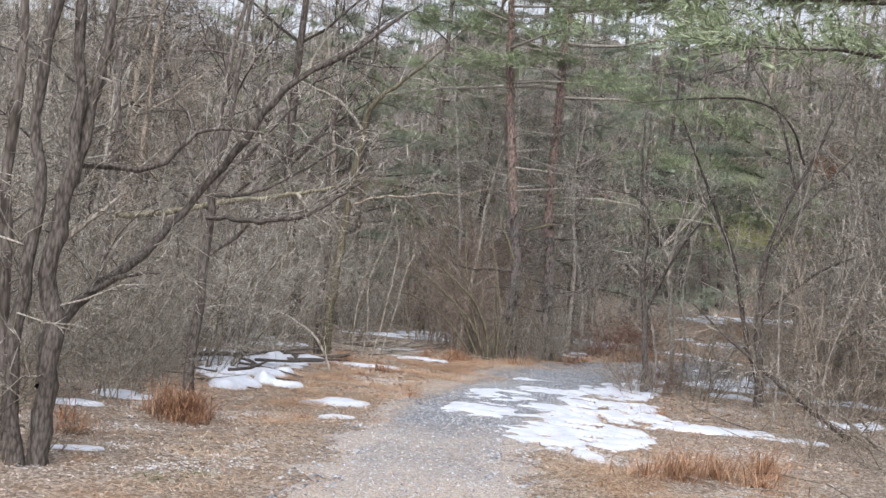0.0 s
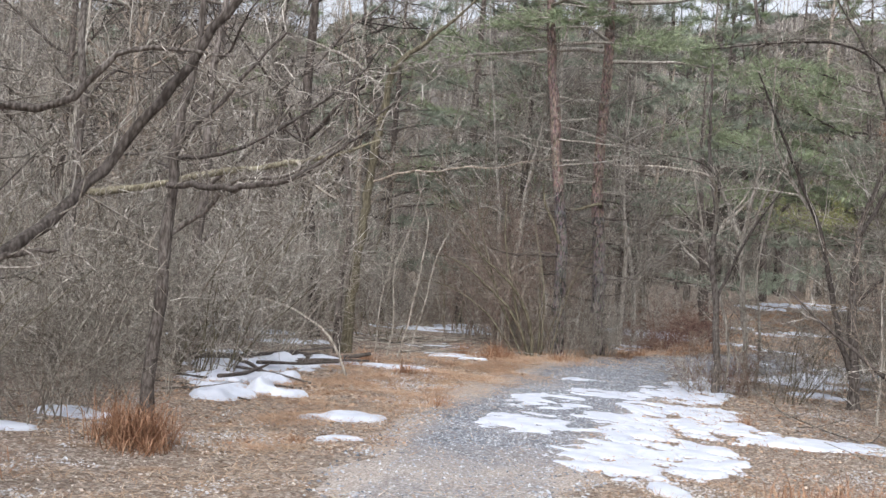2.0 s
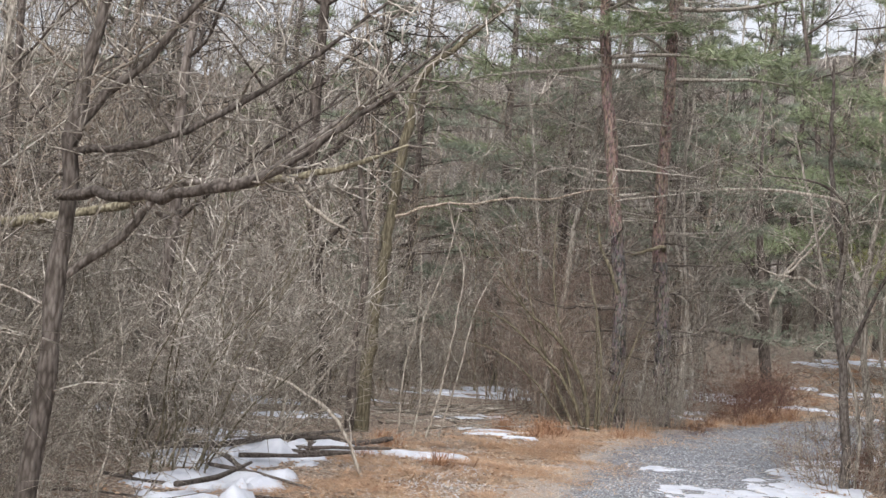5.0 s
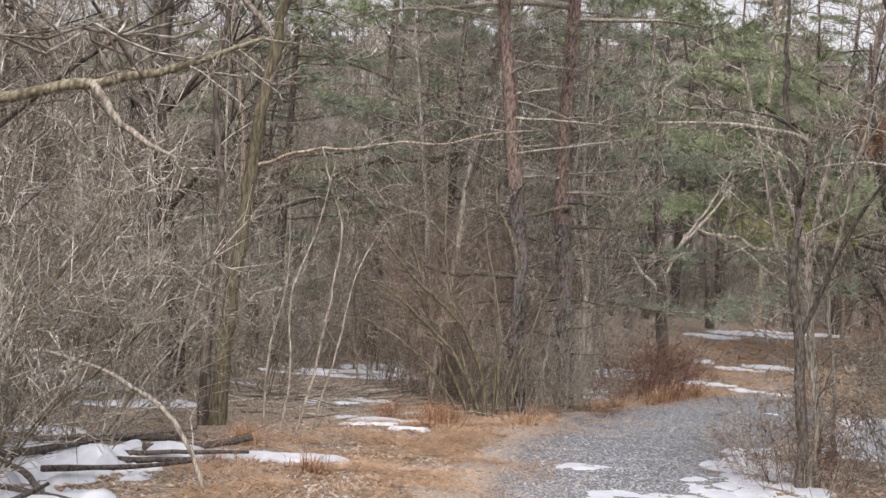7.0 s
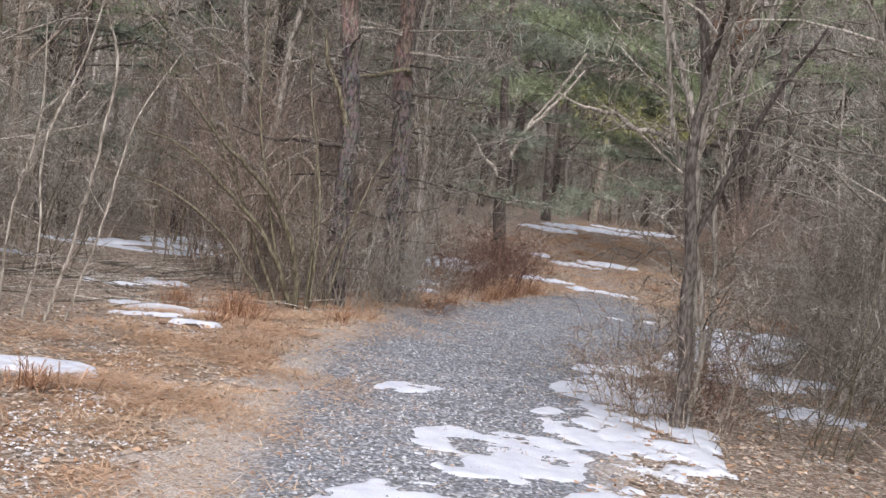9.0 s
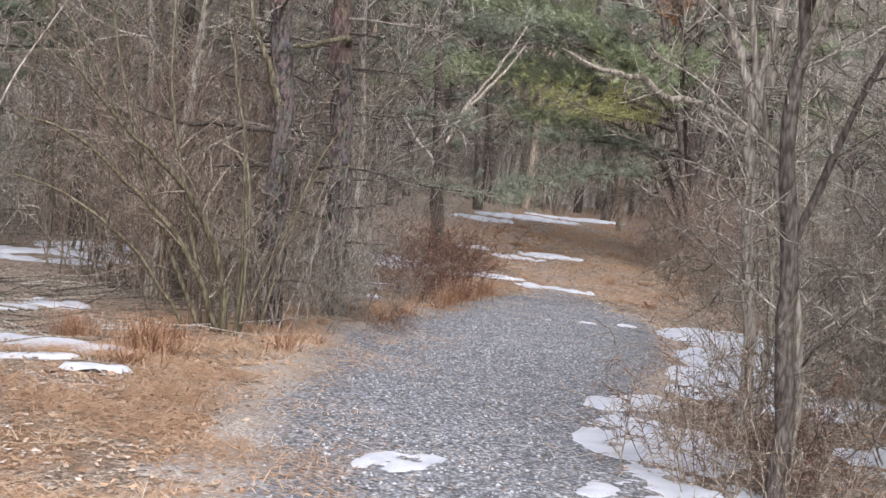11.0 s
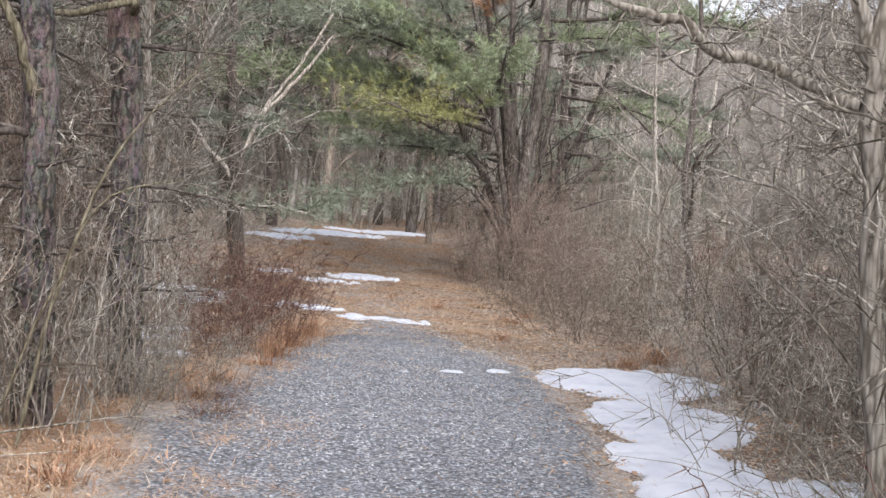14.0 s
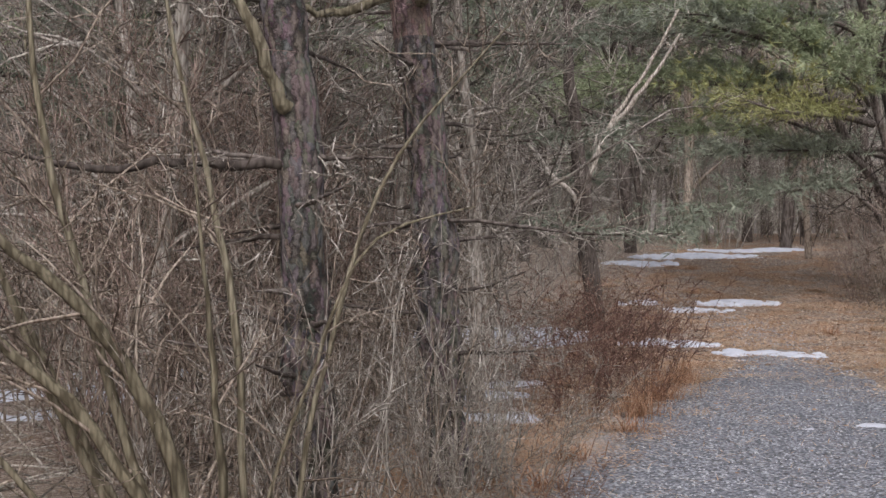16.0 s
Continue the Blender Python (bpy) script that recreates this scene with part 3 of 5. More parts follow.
def tree(name, x, y, limbs, twig_mat, label, seed, thin=0.005, category="tree"):
    """A tree of limbs, each a list of (x, y, z, radius) in the world: (part, material, points, sides, side twigs, their length)."""
    rng = np.random.default_rng(seed)
    root = new(name)
    base = np.array((x, y, ground(x, y) - 0.02))
    root.location = base
    tw = Buf()
    for role, mat, ctrl, sides, count, length in limbs:
        line, rad = smooth_line(ctrl, max(6, 4 * len(ctrl)))
        line = line - base
        gnarl = rad * (1 + 0.06 * rng.normal(size=len(rad)))
        line[1:-1] += rng.normal(size=(len(line) - 2, 3)) * np.minimum(rad[1:-1, None] * 0.3, 0.013)
        b = Buf()
        tube(b, line, gnarl, sides)
        part(role, b, mat, root)
        if count:
            twigs(rng, tw, line, rad, count, length, 48, 0.02, 2, thin, 0.24, 0.12, 2)
    if tw.n:
        tagged(part("crown", tw, twig_mat, root), kind="stuff")
    return tagged(root, label, category)


tree("multi_stemmed_tree", -2.62, 8.4, [
    ("trunk", M_OLD, [(-2.58, 8.4, -0.1, 0.085), (-2.62, 8.4, 0.42, 0.07), (-2.58, 8.4, 0.84, 0.066), (-2.66, 8.4, 1.25, 0.06), (-2.63, 8.4, 1.6, 0.06), (-2.57, 8.42, 2.2, 0.042), (-2.65, 8.45, 3.2, 0.036), (-2.6, 8.5, 4.6, 0.025)], 9, 18, 0.8),
    ("trunk", M_OLD, [(-2.7, 8.3, -0.1, 0.07), (-2.79, 8.3, 0.5, 0.052), (-2.8, 8.3, 0.98, 0.05), (-2.75, 8.3, 1.68, 0.044), (-2.83, 8.3, 2.36, 0.038), (-2.77, 8.3, 3.2, 0.04), (-2.8, 8.2, 4.6, 0.03)], 9, 18, 0.8),
    ("trunk", M_DARK, [(-2.95, 8.8, -0.1, 0.055), (-3.0, 8.8, 0.4, 0.05), (-3.15, 8.8, 2.0, 0.042), (-3.14, 8.8, 2.8, 0.035), (-3.3, 8.8, 4.2, 0.02)], 7, 16, 0.8),
    ("limb", M_OLD, [(-2.67, 8.42, 1.55, 0.05), (-2.54, 8.5, 2.21, 0.045), (-2.47, 8.5, 2.81, 0.035), (-2.42, 8.5, 3.6, 0.02)], 7, 14, 0.7),
    ("limb", M_OLD, [(-2.64, 8.45, 0.5, 0.055), (-2.7, 8.8, 0.92, 0.05), (-2.57, 9.0, 1.13, 0.043), (-2.36, 9.4, 1.38, 0.036), (-2.09, 9.9, 1.87, 0.032), (-1.81, 9.9, 2.26, 0.03), (-1.33, 9.9, 2.96, 0.026), (-0.9, 9.9, 3.27, 0.02), (-0.48, 9.95, 3.64, 0.012)], 8, 15, 0.8),
    ("limb", M_OLD, [(-2.57, 9.0, 1.13, 0.03), (-2.32, 9.0, 1.3, 0.022), (-2.02, 9.0, 1.36, 0.008)], 6, 2, 0.3),
    ("limb", M_OLD, [(-2.62, 8.6, 1.95, 0.032), (-2.85, 9.2, 2.1, 0.03), (-2.67, 9.6, 2.13, 0.026), (-2.24, 9.6, 2.19, 0.022), (-2.04, 9.6, 2.44, 0.018), (-1.34, 9.6, 2.5, 0.008)], 7, 12, 0.6),
    ("limb", M_PALE, [(-2.64, 8.42, 1.5, 0.03), (-2.45, 8.6, 1.7, 0.022), (-2.3, 8.7, 1.88, 0.01)], 6, 3, 0.4)],
    M_GREY, "old grey multi-stemmed tree with long crooked bare limbs", 101)

tree("slender_tree", -2.44, 12.4, [
    ("trunk", M_OLD, [(-2.45, 12.4, -0.25, 0.07), (-2.44, 12.5, 0.5, 0.054), (-2.41, 12.6, 1.52, 0.047), (-2.42, 12.6, 2.18, 0.04), (-2.32, 12.6, 2.8, 0.03), (-2.25, 12.6, 3.8, 0.022), (-2.15, 12.6, 4.8, 0.012)], 8, 10, 0.8),
    ("limb", M_OLD, [(-2.42, 12.6, 2.15, 0.03), (-2.3, 12.6, 2.36, 0.026), (-2.1, 12.6, 2.57, 0.022), (-1.92, 12.6, 2.82, 0.018), (-1.6, 12.6, 3.2, 0.01)], 6, 9, 0.7),
    ("limb", M_OLD, [(-2.4, 12.6, 2.12, 0.022), (-2.1, 12.6, 2.17, 0.018), (-1.56, 12.6, 2.45, 0.014), (-1.18, 12.6, 2.74, 0.011), (-0.9, 12.6, 3.0, 0.006)], 6, 9, 0.6),
    ("limb", M_OLD, [(-2.41, 12.6, 1.5, 0.024), (-2.16, 12.6, 1.7, 0.022), (-1.89, 12.55, 1.99, 0.019), (-1.49, 12.5, 2.05, 0.016), (-1.21, 12.5, 2.27, 0.013), (-0.84, 12.5, 2.56, 0.01), (-0.5, 12.5, 2.85, 0.005)], 6, 12, 0.7),
    ("limb", M_OLD, [(-2.42, 12.5, 1.9, 0.028), (-1.66, 12.1, 1.93, 0.024), (-1.32, 12.0, 2.02, 0.021), (-1.16, 12.0, 2.14, 0.018), (-0.98, 12.0, 2.28, 0.014), (-0.75, 12.0, 2.45, 0.007)], 6, 9, 0.5)],
    M_GREY, "slender dark-barked bare tree rising from an orange grass tuft", 102)

tree("leaning_tree", -4.5, 16.2, [
    ("trunk", M_OLD, [(-4.5, 16.2, -0.1, 0.07), (-4.45, 16.2, 1.2, 0.06), (-4.4, 16.2, 2.6, 0.05), (-4.5, 16.2, 4.2, 0.035), (-4.4, 16.2, 5.6, 0.02)], 8, 16, 1.0),
    ("limb", M_OLIVE, [(-4.42, 16.2, 1.9, 0.045), (-3.6, 16.1, 2.05, 0.04), (-2.9, 16, 2.23, 0.036), (-2.2, 16, 2.38, 0.03), (-1.54, 16, 2.55, 0.022), (-1.08, 16, 2.75, 0.01)], 8, 12, 0.8),
    ("limb", M_PALE, [(-1.95, 16, 2.43, 0.025), (-1.75, 15.9, 2.2, 0.02), (-1.45, 15.8, 2.05, 0.01)], 6, 5, 0.4)],
    M_GREY, "bare tree with a mossy olive limb reaching sideways", 103)

tree("pale_trunk_tree", -1.96, 22.6, [
    ("trunk", M_OLIVE, [(-1.98, 22.6, -0.15, 0.1), (-1.95, 22.6, 0.86, 0.085), (-1.88, 22.6, 1.94, 0.075), (-1.81, 22.6, 2.92, 0.068), (-1.66, 22.6, 4.03, 0.058), (-1.55, 22.6, 4.6, 0.05), (-1.13, 22.6, 5.0, 0.035), (-0.51, 22.6, 5.6, 0.02), (0.1, 22.6, 6.3, 0.01)], 9, 16, 1.2),
    ("trunk", M_DARK, [(-2.12, 22.7, -0.15, 0.07), (-2.15, 22.7, 0.8, 0.06), (-2.1, 22.8, 2.2, 0.045), (-2.3, 22.9, 3.4, 0.035), (-2.2, 23, 5.0, 0.015)], 7, 10, 0.9),
    ("limb", M_BROWN, [(-1.82, 22.6, 2.7, 0.022), (-1.14, 22.45, 2.93, 0.016), (-0.7, 22.4, 2.96, 0.015), (-0.31, 22.4, 3.06, 0.013), (0.2, 22.4, 3.08, 0.012), (0.58, 22.4, 3.2, 0.01), (1.24, 22.4, 3.32, 0.005)], 6, 12, 0.6),
    ("limb", M_GREY, [(-1.65, 22.6, 4.1, 0.04), (-2.2, 22.5, 4.6, 0.03), (-3.0, 22.4, 4.9, 0.015)], 6, 10, 0.9)],
    M_GREY, "straight pale olive-grey tree trunk beside pale canes", 104)

tree("hanging_vine", -1.14, 22.4, [
    ("stem", M_PALE, [(-1.14, 22.4, -0.15, 0.015), (-0.96, 22.4, 0.7, 0.014), (-0.85, 22.4, 1.54, 0.013), (-0.81, 22.4, 2.13, 0.013), (-0.93, 22.4, 2.48, 0.012), (-1.08, 22.4, 2.95, 0.011)], 6, 3, 0.5),
    ("stem", M_PALE, [(-1.3, 22.3, -0.15, 0.013), (-1.22, 22.3, 0.6, 0.012), (-1.28, 22.3, 1.3, 0.011), (-1.05, 22.3, 2.1, 0.008), (-0.9, 22.3, 2.9, 0.004)], 5, 4, 0.5),
    ("stem", M_PALE, [(-1.45, 22.2, -0.15, 0.012), (-1.45, 22.2, 0.8, 0.011), (-1.32, 22.2, 1.5, 0.009), (-1.36, 22.2, 2.4, 0.004)], 5, 4, 0.5),
    ("stem", M_PALE, [(-1.0, 22.5, -0.15, 0.012), (-0.75, 22.5, 0.9, 0.011), (-0.6, 22.5, 1.7, 0.008), (-0.3, 22.5, 2.3, 0.004)], 5, 4, 0.5)],
    M_PALE, "pale woody vines hanging beside a tree trunk", 105, category="vine")


def stubs(rng, x, y, lean_x, r, z0, z1, n, length, mat):
    """Short broken dead branches all round a pine's trunk."""
    out = []
    for _ in range(n):
        z = rng.uniform(z0, z1)
        a = rng.uniform(0, 2 * math.pi)
        L = length * rng.uniform(0.25, 1.2)
        c, s, cx = math.cos(a), math.sin(a), x + lean_x * z
        dz = rng.uniform(-0.15, 0.25) * L
        out.append(("branch", mat, [(cx, y, z, 0.018), (cx + c * (r + 0.35 * L), y + s * (r + 0.35 * L), z + dz * 0.3, 0.013), (cx + c * (r + L), y + s * (r + L), z + dz, 0.004)], 5, 5 if L > 0.5 else 0, 0.4))
    return out


rngp = np.random.default_rng(77)
pine_a = tree("pine_tree", 1.75, 27.0, [
    ("trunk", M_PINE, [(1.72, 27, -0.25, 0.15), (1.68, 27, 0.3, 0.125), (1.65, 27, 1.5, 0.118), (1.58, 27, 2.3, 0.114), (1.48, 27, 3.1, 0.108)], 14, 0, 0),
    ("upper_trunk", M_PINE_RED, [(1.485, 27, 3.05, 0.108), (1.3, 27, 4.4, 0.1), (1.12, 27, 5.8, 0.09), (0.95, 27, 8.5, 0.06), (0.9, 27, 12, 0.02)], 10, 0, 0),
    ("branch", M_DARK, [(1.55, 26.95, 1.84, 0.028), (0.98, 26.8, 1.84, 0.024), (0.66, 26.8, 1.81, 0.018), (0.23, 26.8, 1.9, 0.008)], 7, 4, 0.5),
    ("branch", M_OLIVE, [(1.56, 26.9, 2.12, 0.04), (1.5, 26.85, 2.25, 0.035), (1.4, 26.8, 2.5, 0.03), (1.25, 26.8, 2.75, 0.026), (1.15, 26.8, 3.2, 0.012)], 7, 3, 0.5)]
    + stubs(rngp, 1.72, 27, -0.08, 0.1, 0.7, 3.2, 22, 0.7, M_DARK) + stubs(rngp, 1.75, 27, -0.105, 0.09, 3.0, 7.5, 34, 1.9, M_GREY),
    M_GREY, "pine with grey scaly bark and orange upper trunk", 106)
pine_b = tree("pine_tree", 2.65, 28.6, [
    ("trunk", M_PINE, [(2.68, 28.6, -0.25, 0.17), (2.62, 28.6, 0.3, 0.145), (2.54, 28.6, 1.5, 0.135), (2.48, 28.6, 2.3, 0.13), (2.42, 28.6, 2.75, 0.125)], 12, 0, 0),
    ("upper_trunk", M_PINE_RED, [(2.422, 28.6, 2.7, 0.125), (2.36, 28.6, 3.6, 0.115), (2.36, 28.6, 4.8, 0.108), (2.36, 28.6, 6.3, 0.1), (2.4, 28.6, 9, 0.07), (2.4, 28.6, 12.5, 0.02)], 10, 0, 0),
    ("branch", M_OLIVE, [(2.42, 28.55, 2.95, 0.04), (2.44, 28.4, 3.01, 0.035), (1.83, 28.3, 2.85, 0.026), (1.5, 28.2, 2.9, 0.02)], 7, 0, 0)]
    + stubs(rngp, 2.6, 28.6, -0.05, 0.13, 0.6, 3.2, 22, 0.8, M_DARK) + stubs(rngp, 2.36, 28.6, 0, 0.1, 3.0, 8, 36, 2.0, M_GREY),
    M_GREY, "tall pine with scaly bark, reddish orange higher up", 107)
def pine_crown(root, x, y, lean, z0, z1, count, reach, seed):
    rng = np.random.default_rng(seed)
    for k in range(count):
        z = z0 + (z1 - z0) * (k + rng.random()) / count
        a = k * 2.4 + rng.normal() * 0.3
        p = np.array((x + lean * z, y, z)) - np.array(root.location)
        bough(rng, root, p, np.array((math.cos(a), math.sin(a), rng.uniform(-0.1, 0.25))), reach * rng.uniform(0.7, 1.1), M_GREY, M_NEEDLE, -0.04, 1.3, 0.35)


tree("dead_snag", 6.95, 40.5, [
    ("trunk", M_DARK, [(6.98, 40.5, -0.25, 0.2), (6.95, 40.5, 0.3, 0.17), (6.86, 40.5, 1.25, 0.15), (6.75, 40.5, 2.58, 0.13), (6.61, 40.5, 3.6, 0.1), (6.49, 40.5, 5.3, 0.06), (6.4, 40.5, 8, 0.02)], 10, 14, 1.3),
    ("limb", M_PALE, [(6.78, 40.5, 2.3, 0.045), (7.26, 40.45, 3.44, 0.036), (7.77, 40.4, 4.2, 0.028), (8.39, 40.4, 5.3, 0.02)], 7, 5, 0.8),
    ("limb", M_PALE, [(7.2, 40.45, 3.3, 0.045), (7.78, 40.3, 4.0, 0.035), (8.35, 40.2, 4.87, 0.018)], 7, 3, 0.7),
    ("limb", M_GREY, [(6.8, 40.5, 2.0, 0.05), (6.2, 40.4, 2.6, 0.04), (5.6, 40.4, 3.4, 0.02)], 6, 8, 0.9),
    ("limb", M_DARK, [(6.7, 40.5, 2.9, 0.045), (6.1, 40.4, 3.7, 0.03), (5.5, 40.3, 4.3, 0.015)], 6, 8, 0.9),
    ("limb", M_GREY, [(6.85, 40.5, 1.5, 0.04), (7.6, 40.3, 1.6, 0.03), (8.3, 40.2, 1.5, 0.012)], 6, 6, 0.7)],
    M_GREY, "dead tree with broken pale slanting limbs", 108)
tree("roadside_tree", 3.53, 20.3, [
    ("trunk", M_OLD, [(3.53, 20.3, -0.12, 0.058), (3.48, 20.3, 0.63, 0.05), (3.43, 20.3, 1.24, 0.046), (3.32, 20.3, 1.83, 0.042), (3.34, 20.3, 2.51, 0.036), (3.22, 20.3, 3.01, 0.03), (3.1, 20.2, 4.6, 0.014)], 9, 22, 0.9),
    ("trunk", M_GREY, [(3.66, 20.5, -0.12, 0.024), (3.7, 20.5, 0.46, 0.022), (3.61, 20.5, 1.04, 0.021), (3.41, 20.5, 1.63, 0.019), (3.21, 20.5, 2.22, 0.017), (3.08, 20.5, 2.77, 0.018), (2.8, 20.5, 3.8, 0.008)], 7, 18, 0.8),
    ("limb", M_OLD, [(3.42, 20.3, 1.3, 0.025), (3.8, 20.4, 2.2, 0.02), (4.3, 20.5, 3.0, 0.012)], 6, 9, 0.8),
    ("limb", M_PALE, [(3.33, 20.3, 2.2, 0.024), (3.2, 19.7, 2.7, 0.022), (2.93, 19.1, 2.94, 0.018), (2.4, 19, 2.98, 0.015), (1.7, 19, 2.95, 0.006)], 7, 14, 0.6),
    ("limb", M_DARK, [(3.32, 20.25, 2.5, 0.02), (3.2, 19.8, 3.0, 0.016), (2.9, 19.6, 3.15, 0.012), (2.3, 19.5, 3.2, 0.005)], 6, 12, 0.8)],
    M_PALE, "thin grey forked tree at the path's edge", 109)
tree("forked_tree", 4.25, 22.1, [
    ("trunk", M_GREY, [(4.3, 22.1, -0.15, 0.056), (4.28, 22.1, 0.31, 0.046), (4.15, 22.1, 1.5, 0.042), (4.08, 22.1, 2.11, 0.04), (4.14, 22.1, 2.5, 0.036), (4.3, 22.1, 3.6, 0.02)], 9, 20, 0.9),
    ("trunk", M_GREY, [(4.5, 22.3, -0.15, 0.026), (4.52, 22.3, 0.8, 0.023), (4.4, 22.3, 1.8, 0.02), (4.55, 22.3, 2.8, 0.022), (4.8, 22.3, 4, 0.01)], 7, 22, 0.8),
    ("limb", M_GREY, [(4.1, 22.1, 2.2, 0.04), (3.9, 22.1, 2.6, 0.034), (3.6, 22.0, 3.2, 0.02)], 6, 10, 0.8),
    ("limb", M_GREY, [(4.08, 22.1, 2.1, 0.038), (4.22, 22.1, 2.45, 0.032), (4.5, 22.2, 3.1, 0.02), (4.9, 22.2, 3.8, 0.01)], 6, 10, 0.8),
    ("limb", M_PALE, [(4.09, 22.15, 2.05, 0.03), (4.0, 22.5, 2.19, 0.028), (3.82, 22.5, 2.23, 0.025), (3.6, 22.5, 2.23, 0.025), (3.49, 22.5, 2.33, 0.022), (3.39, 22.5, 2.33, 0.021), (3.15, 22.5, 2.35, 0.014), (2.85, 22.5, 2.45, 0.006)], 7, 8, 0.45)],
    M_PALE, "grey forked tree with one pale crooked limb", 110)
tree("forked_tree", 5.26, 19.6, [
    ("trunk", M_OLD, [(5.28, 19.6, -0.1, 0.075), (5.15, 19.6, 1.0, 0.062), (5.11, 19.6, 2.15, 0.05), (5.45, 19.6, 3.37, 0.03), (5.67, 19.6, 3.84, 0.024), (6.2, 19.6, 5.2, 0.01)], 8, 16, 1.0),
    ("trunk", M_OLD, [(5.2, 19.6, -0.1, 0.05), (5.18, 19.6, 0.3, 0.045), (4.94, 19.6, 1.05, 0.04), (4.65, 19.6, 2.2, 0.033), (4.3, 19.6, 2.98, 0.026), (3.6, 19.5, 4.4, 0.012)], 7, 16, 1.0),
    ("limb", M_DARK, [(5.62, 19.6, 3.9, 0.02), (5.2, 19.2, 4.5, 0.018), (4.6, 18.8, 4.7, 0.016), (3.63, 18.4, 4.6, 0.012), (2.6, 18.2, 4.4, 0.005)], 7, 22, 0.9),
    ("limb", M_OLD, [(5.5, 19.6, 3.5, 0.028), (5.2, 19.7, 4.6, 0.022), (4.6, 19.8, 5.6, 0.01)], 6, 20, 1.0),
    ("limb", M_OLD, [(5.12, 19.6, 2.3, 0.03), (5.7, 19.9, 3.2, 0.024), (6.6, 20.2, 4.2, 0.01)], 6, 20, 1.0),
    ("limb", M_PALE, [(4.6, 19.6, 2.4, 0.026), (4.0, 19.8, 3.4, 0.02), (3.9, 19.9, 5.0, 0.008)], 6, 20, 1.0),
    ("limb", M_OLD, [(5.14, 19.6, 1.4, 0.025), (5.9, 19.3, 2.2, 0.02), (6.8, 19.0, 2.7, 0.008)], 6, 18, 0.9)],
    M_PALE, "bare forked tree in the thicket by the path", 111)
tree("fallen_branch", 5.1, 15.5, [
    ("limb", M_DARK, [(5.3, 15.5, 0.0, 0.035), (5.15, 15.5, 0.1, 0.034), (4.38, 15.5, 0.62, 0.026), (3.77, 15.5, 1.06, 0.018), (3.2, 15.5, 1.52, 0.006)], 7, 10, 0.7),
    ("limb", M_GREY, [(5.6, 15.2, -0.02, 0.03), (4.9, 14.6, 0.35, 0.02), (4.2, 14.0, 0.7, 0.006)], 6, 10, 0.7)],
    M_GREY, "broken branch leaning out of the thicket", 112, category="branch")
tree("arched_branch", -1.45, 18.0, [
    ("limb", M_PALE, [(-1.4, 18, -0.1, 0.018), (-1.74, 18, 0.51, 0.016), (-2.12, 18, 0.74, 0.015), (-2.69, 18, 0.88, 0.012), (-3.29, 18, 0.74, 0.01), (-3.8, 18, 0.5, 0.005)], 6, 9, 0.6)],
    M_PALE, "pale dead branch arched over a brush pile", 113, category="branch")
tree("arching_shrub", 1.2, 26.0, [
    ("stem", M_OLIVE, [(1.2, 26, -0.15, 0.04), (1.0, 26, 0.72, 0.034), (0.82, 26, 1.04, 0.03), (0.59, 26, 1.32, 0.026), (0.32, 26, 1.51, 0.022), (-0.4, 25.8, 2.2, 0.008)], 7, 26, 0.9),
    ("stem", M_OLIVE, [(1.15, 26.1, -0.15, 0.03), (0.8, 26.1, 0.6, 0.028), (0.3, 26.1, 1.1, 0.022), (-0.4, 26, 1.6, 0.012), (-0.9, 26, 1.7, 0.005)], 6, 15, 0.8),
    ("stem", M_OLIVE, [(1.28, 25.9, -0.15, 0.022), (1.26, 25.9, 0.6, 0.018), (1.22, 25.9, 1.1, 0.012), (1.15, 25.9, 1.9, 0.004)], 6, 10, 0.6),
    ("stem", M_OLIVE, [(1.5, 26.2, -0.15, 0.014), (1.7, 26.2, 0.9, 0.012), (2.0, 26.1, 1.8, 0.008), (2.5, 26, 2.4, 0.004)], 6, 12, 0.7),
    ("stem", M_OLIVE, [(1.0, 26.3, -0.15, 0.022), (0.5, 26.3, 0.9, 0.02), (0.1, 26.3, 2.0, 0.014), (-0.2, 26.3, 3.2, 0.005)], 6, 15, 0.8),
    ("stem", M_OLIVE, [(1.1, 26.2, -0.15, 0.026), (0.75, 26.2, 1.0, 0.022), (0.5, 26.2, 2.1, 0.015), (0.45, 26.2, 3.4, 0.005)], 6, 15, 0.9),
    ("stem", M_OLIVE, [(1.35, 26.3, -0.15, 0.02), (1.3, 26.3, 1.2, 0.017), (1.05, 26.3, 2.4, 0.01), (0.9, 26.2, 3.5, 0.004)], 6, 13, 0.7),
    ("stem", M_OLIVE, [(1.3, 26.1, -0.15, 0.011), (1.6, 26.0, 0.8, 0.009), (1.95, 25.9, 1.5, 0.006), (2.3, 25.8, 1.6, 0.004)], 5, 10, 0.5),
    ("stem", M_OLIVE, [(0.9, 26.2, -0.15, 0.02), (0.2, 26.1, 0.7, 0.016), (-0.5, 26, 1.1, 0.01), (-1.2, 25.9, 1.2, 0.004)], 5, 10, 0.6),
    ("stem", M_OLIVE, [(1.0, 26.4, -0.15, 0.02), (0.3, 26.5, 1.3, 0.016), (-0.3, 26.6, 2.4, 0.01), (-0.9, 26.6, 3.3, 0.004)], 5, 15, 0.9)],
    M_BROWN, "large arching bare shrub beside a pine trunk", 114, thin=0.0034, category="shrub")
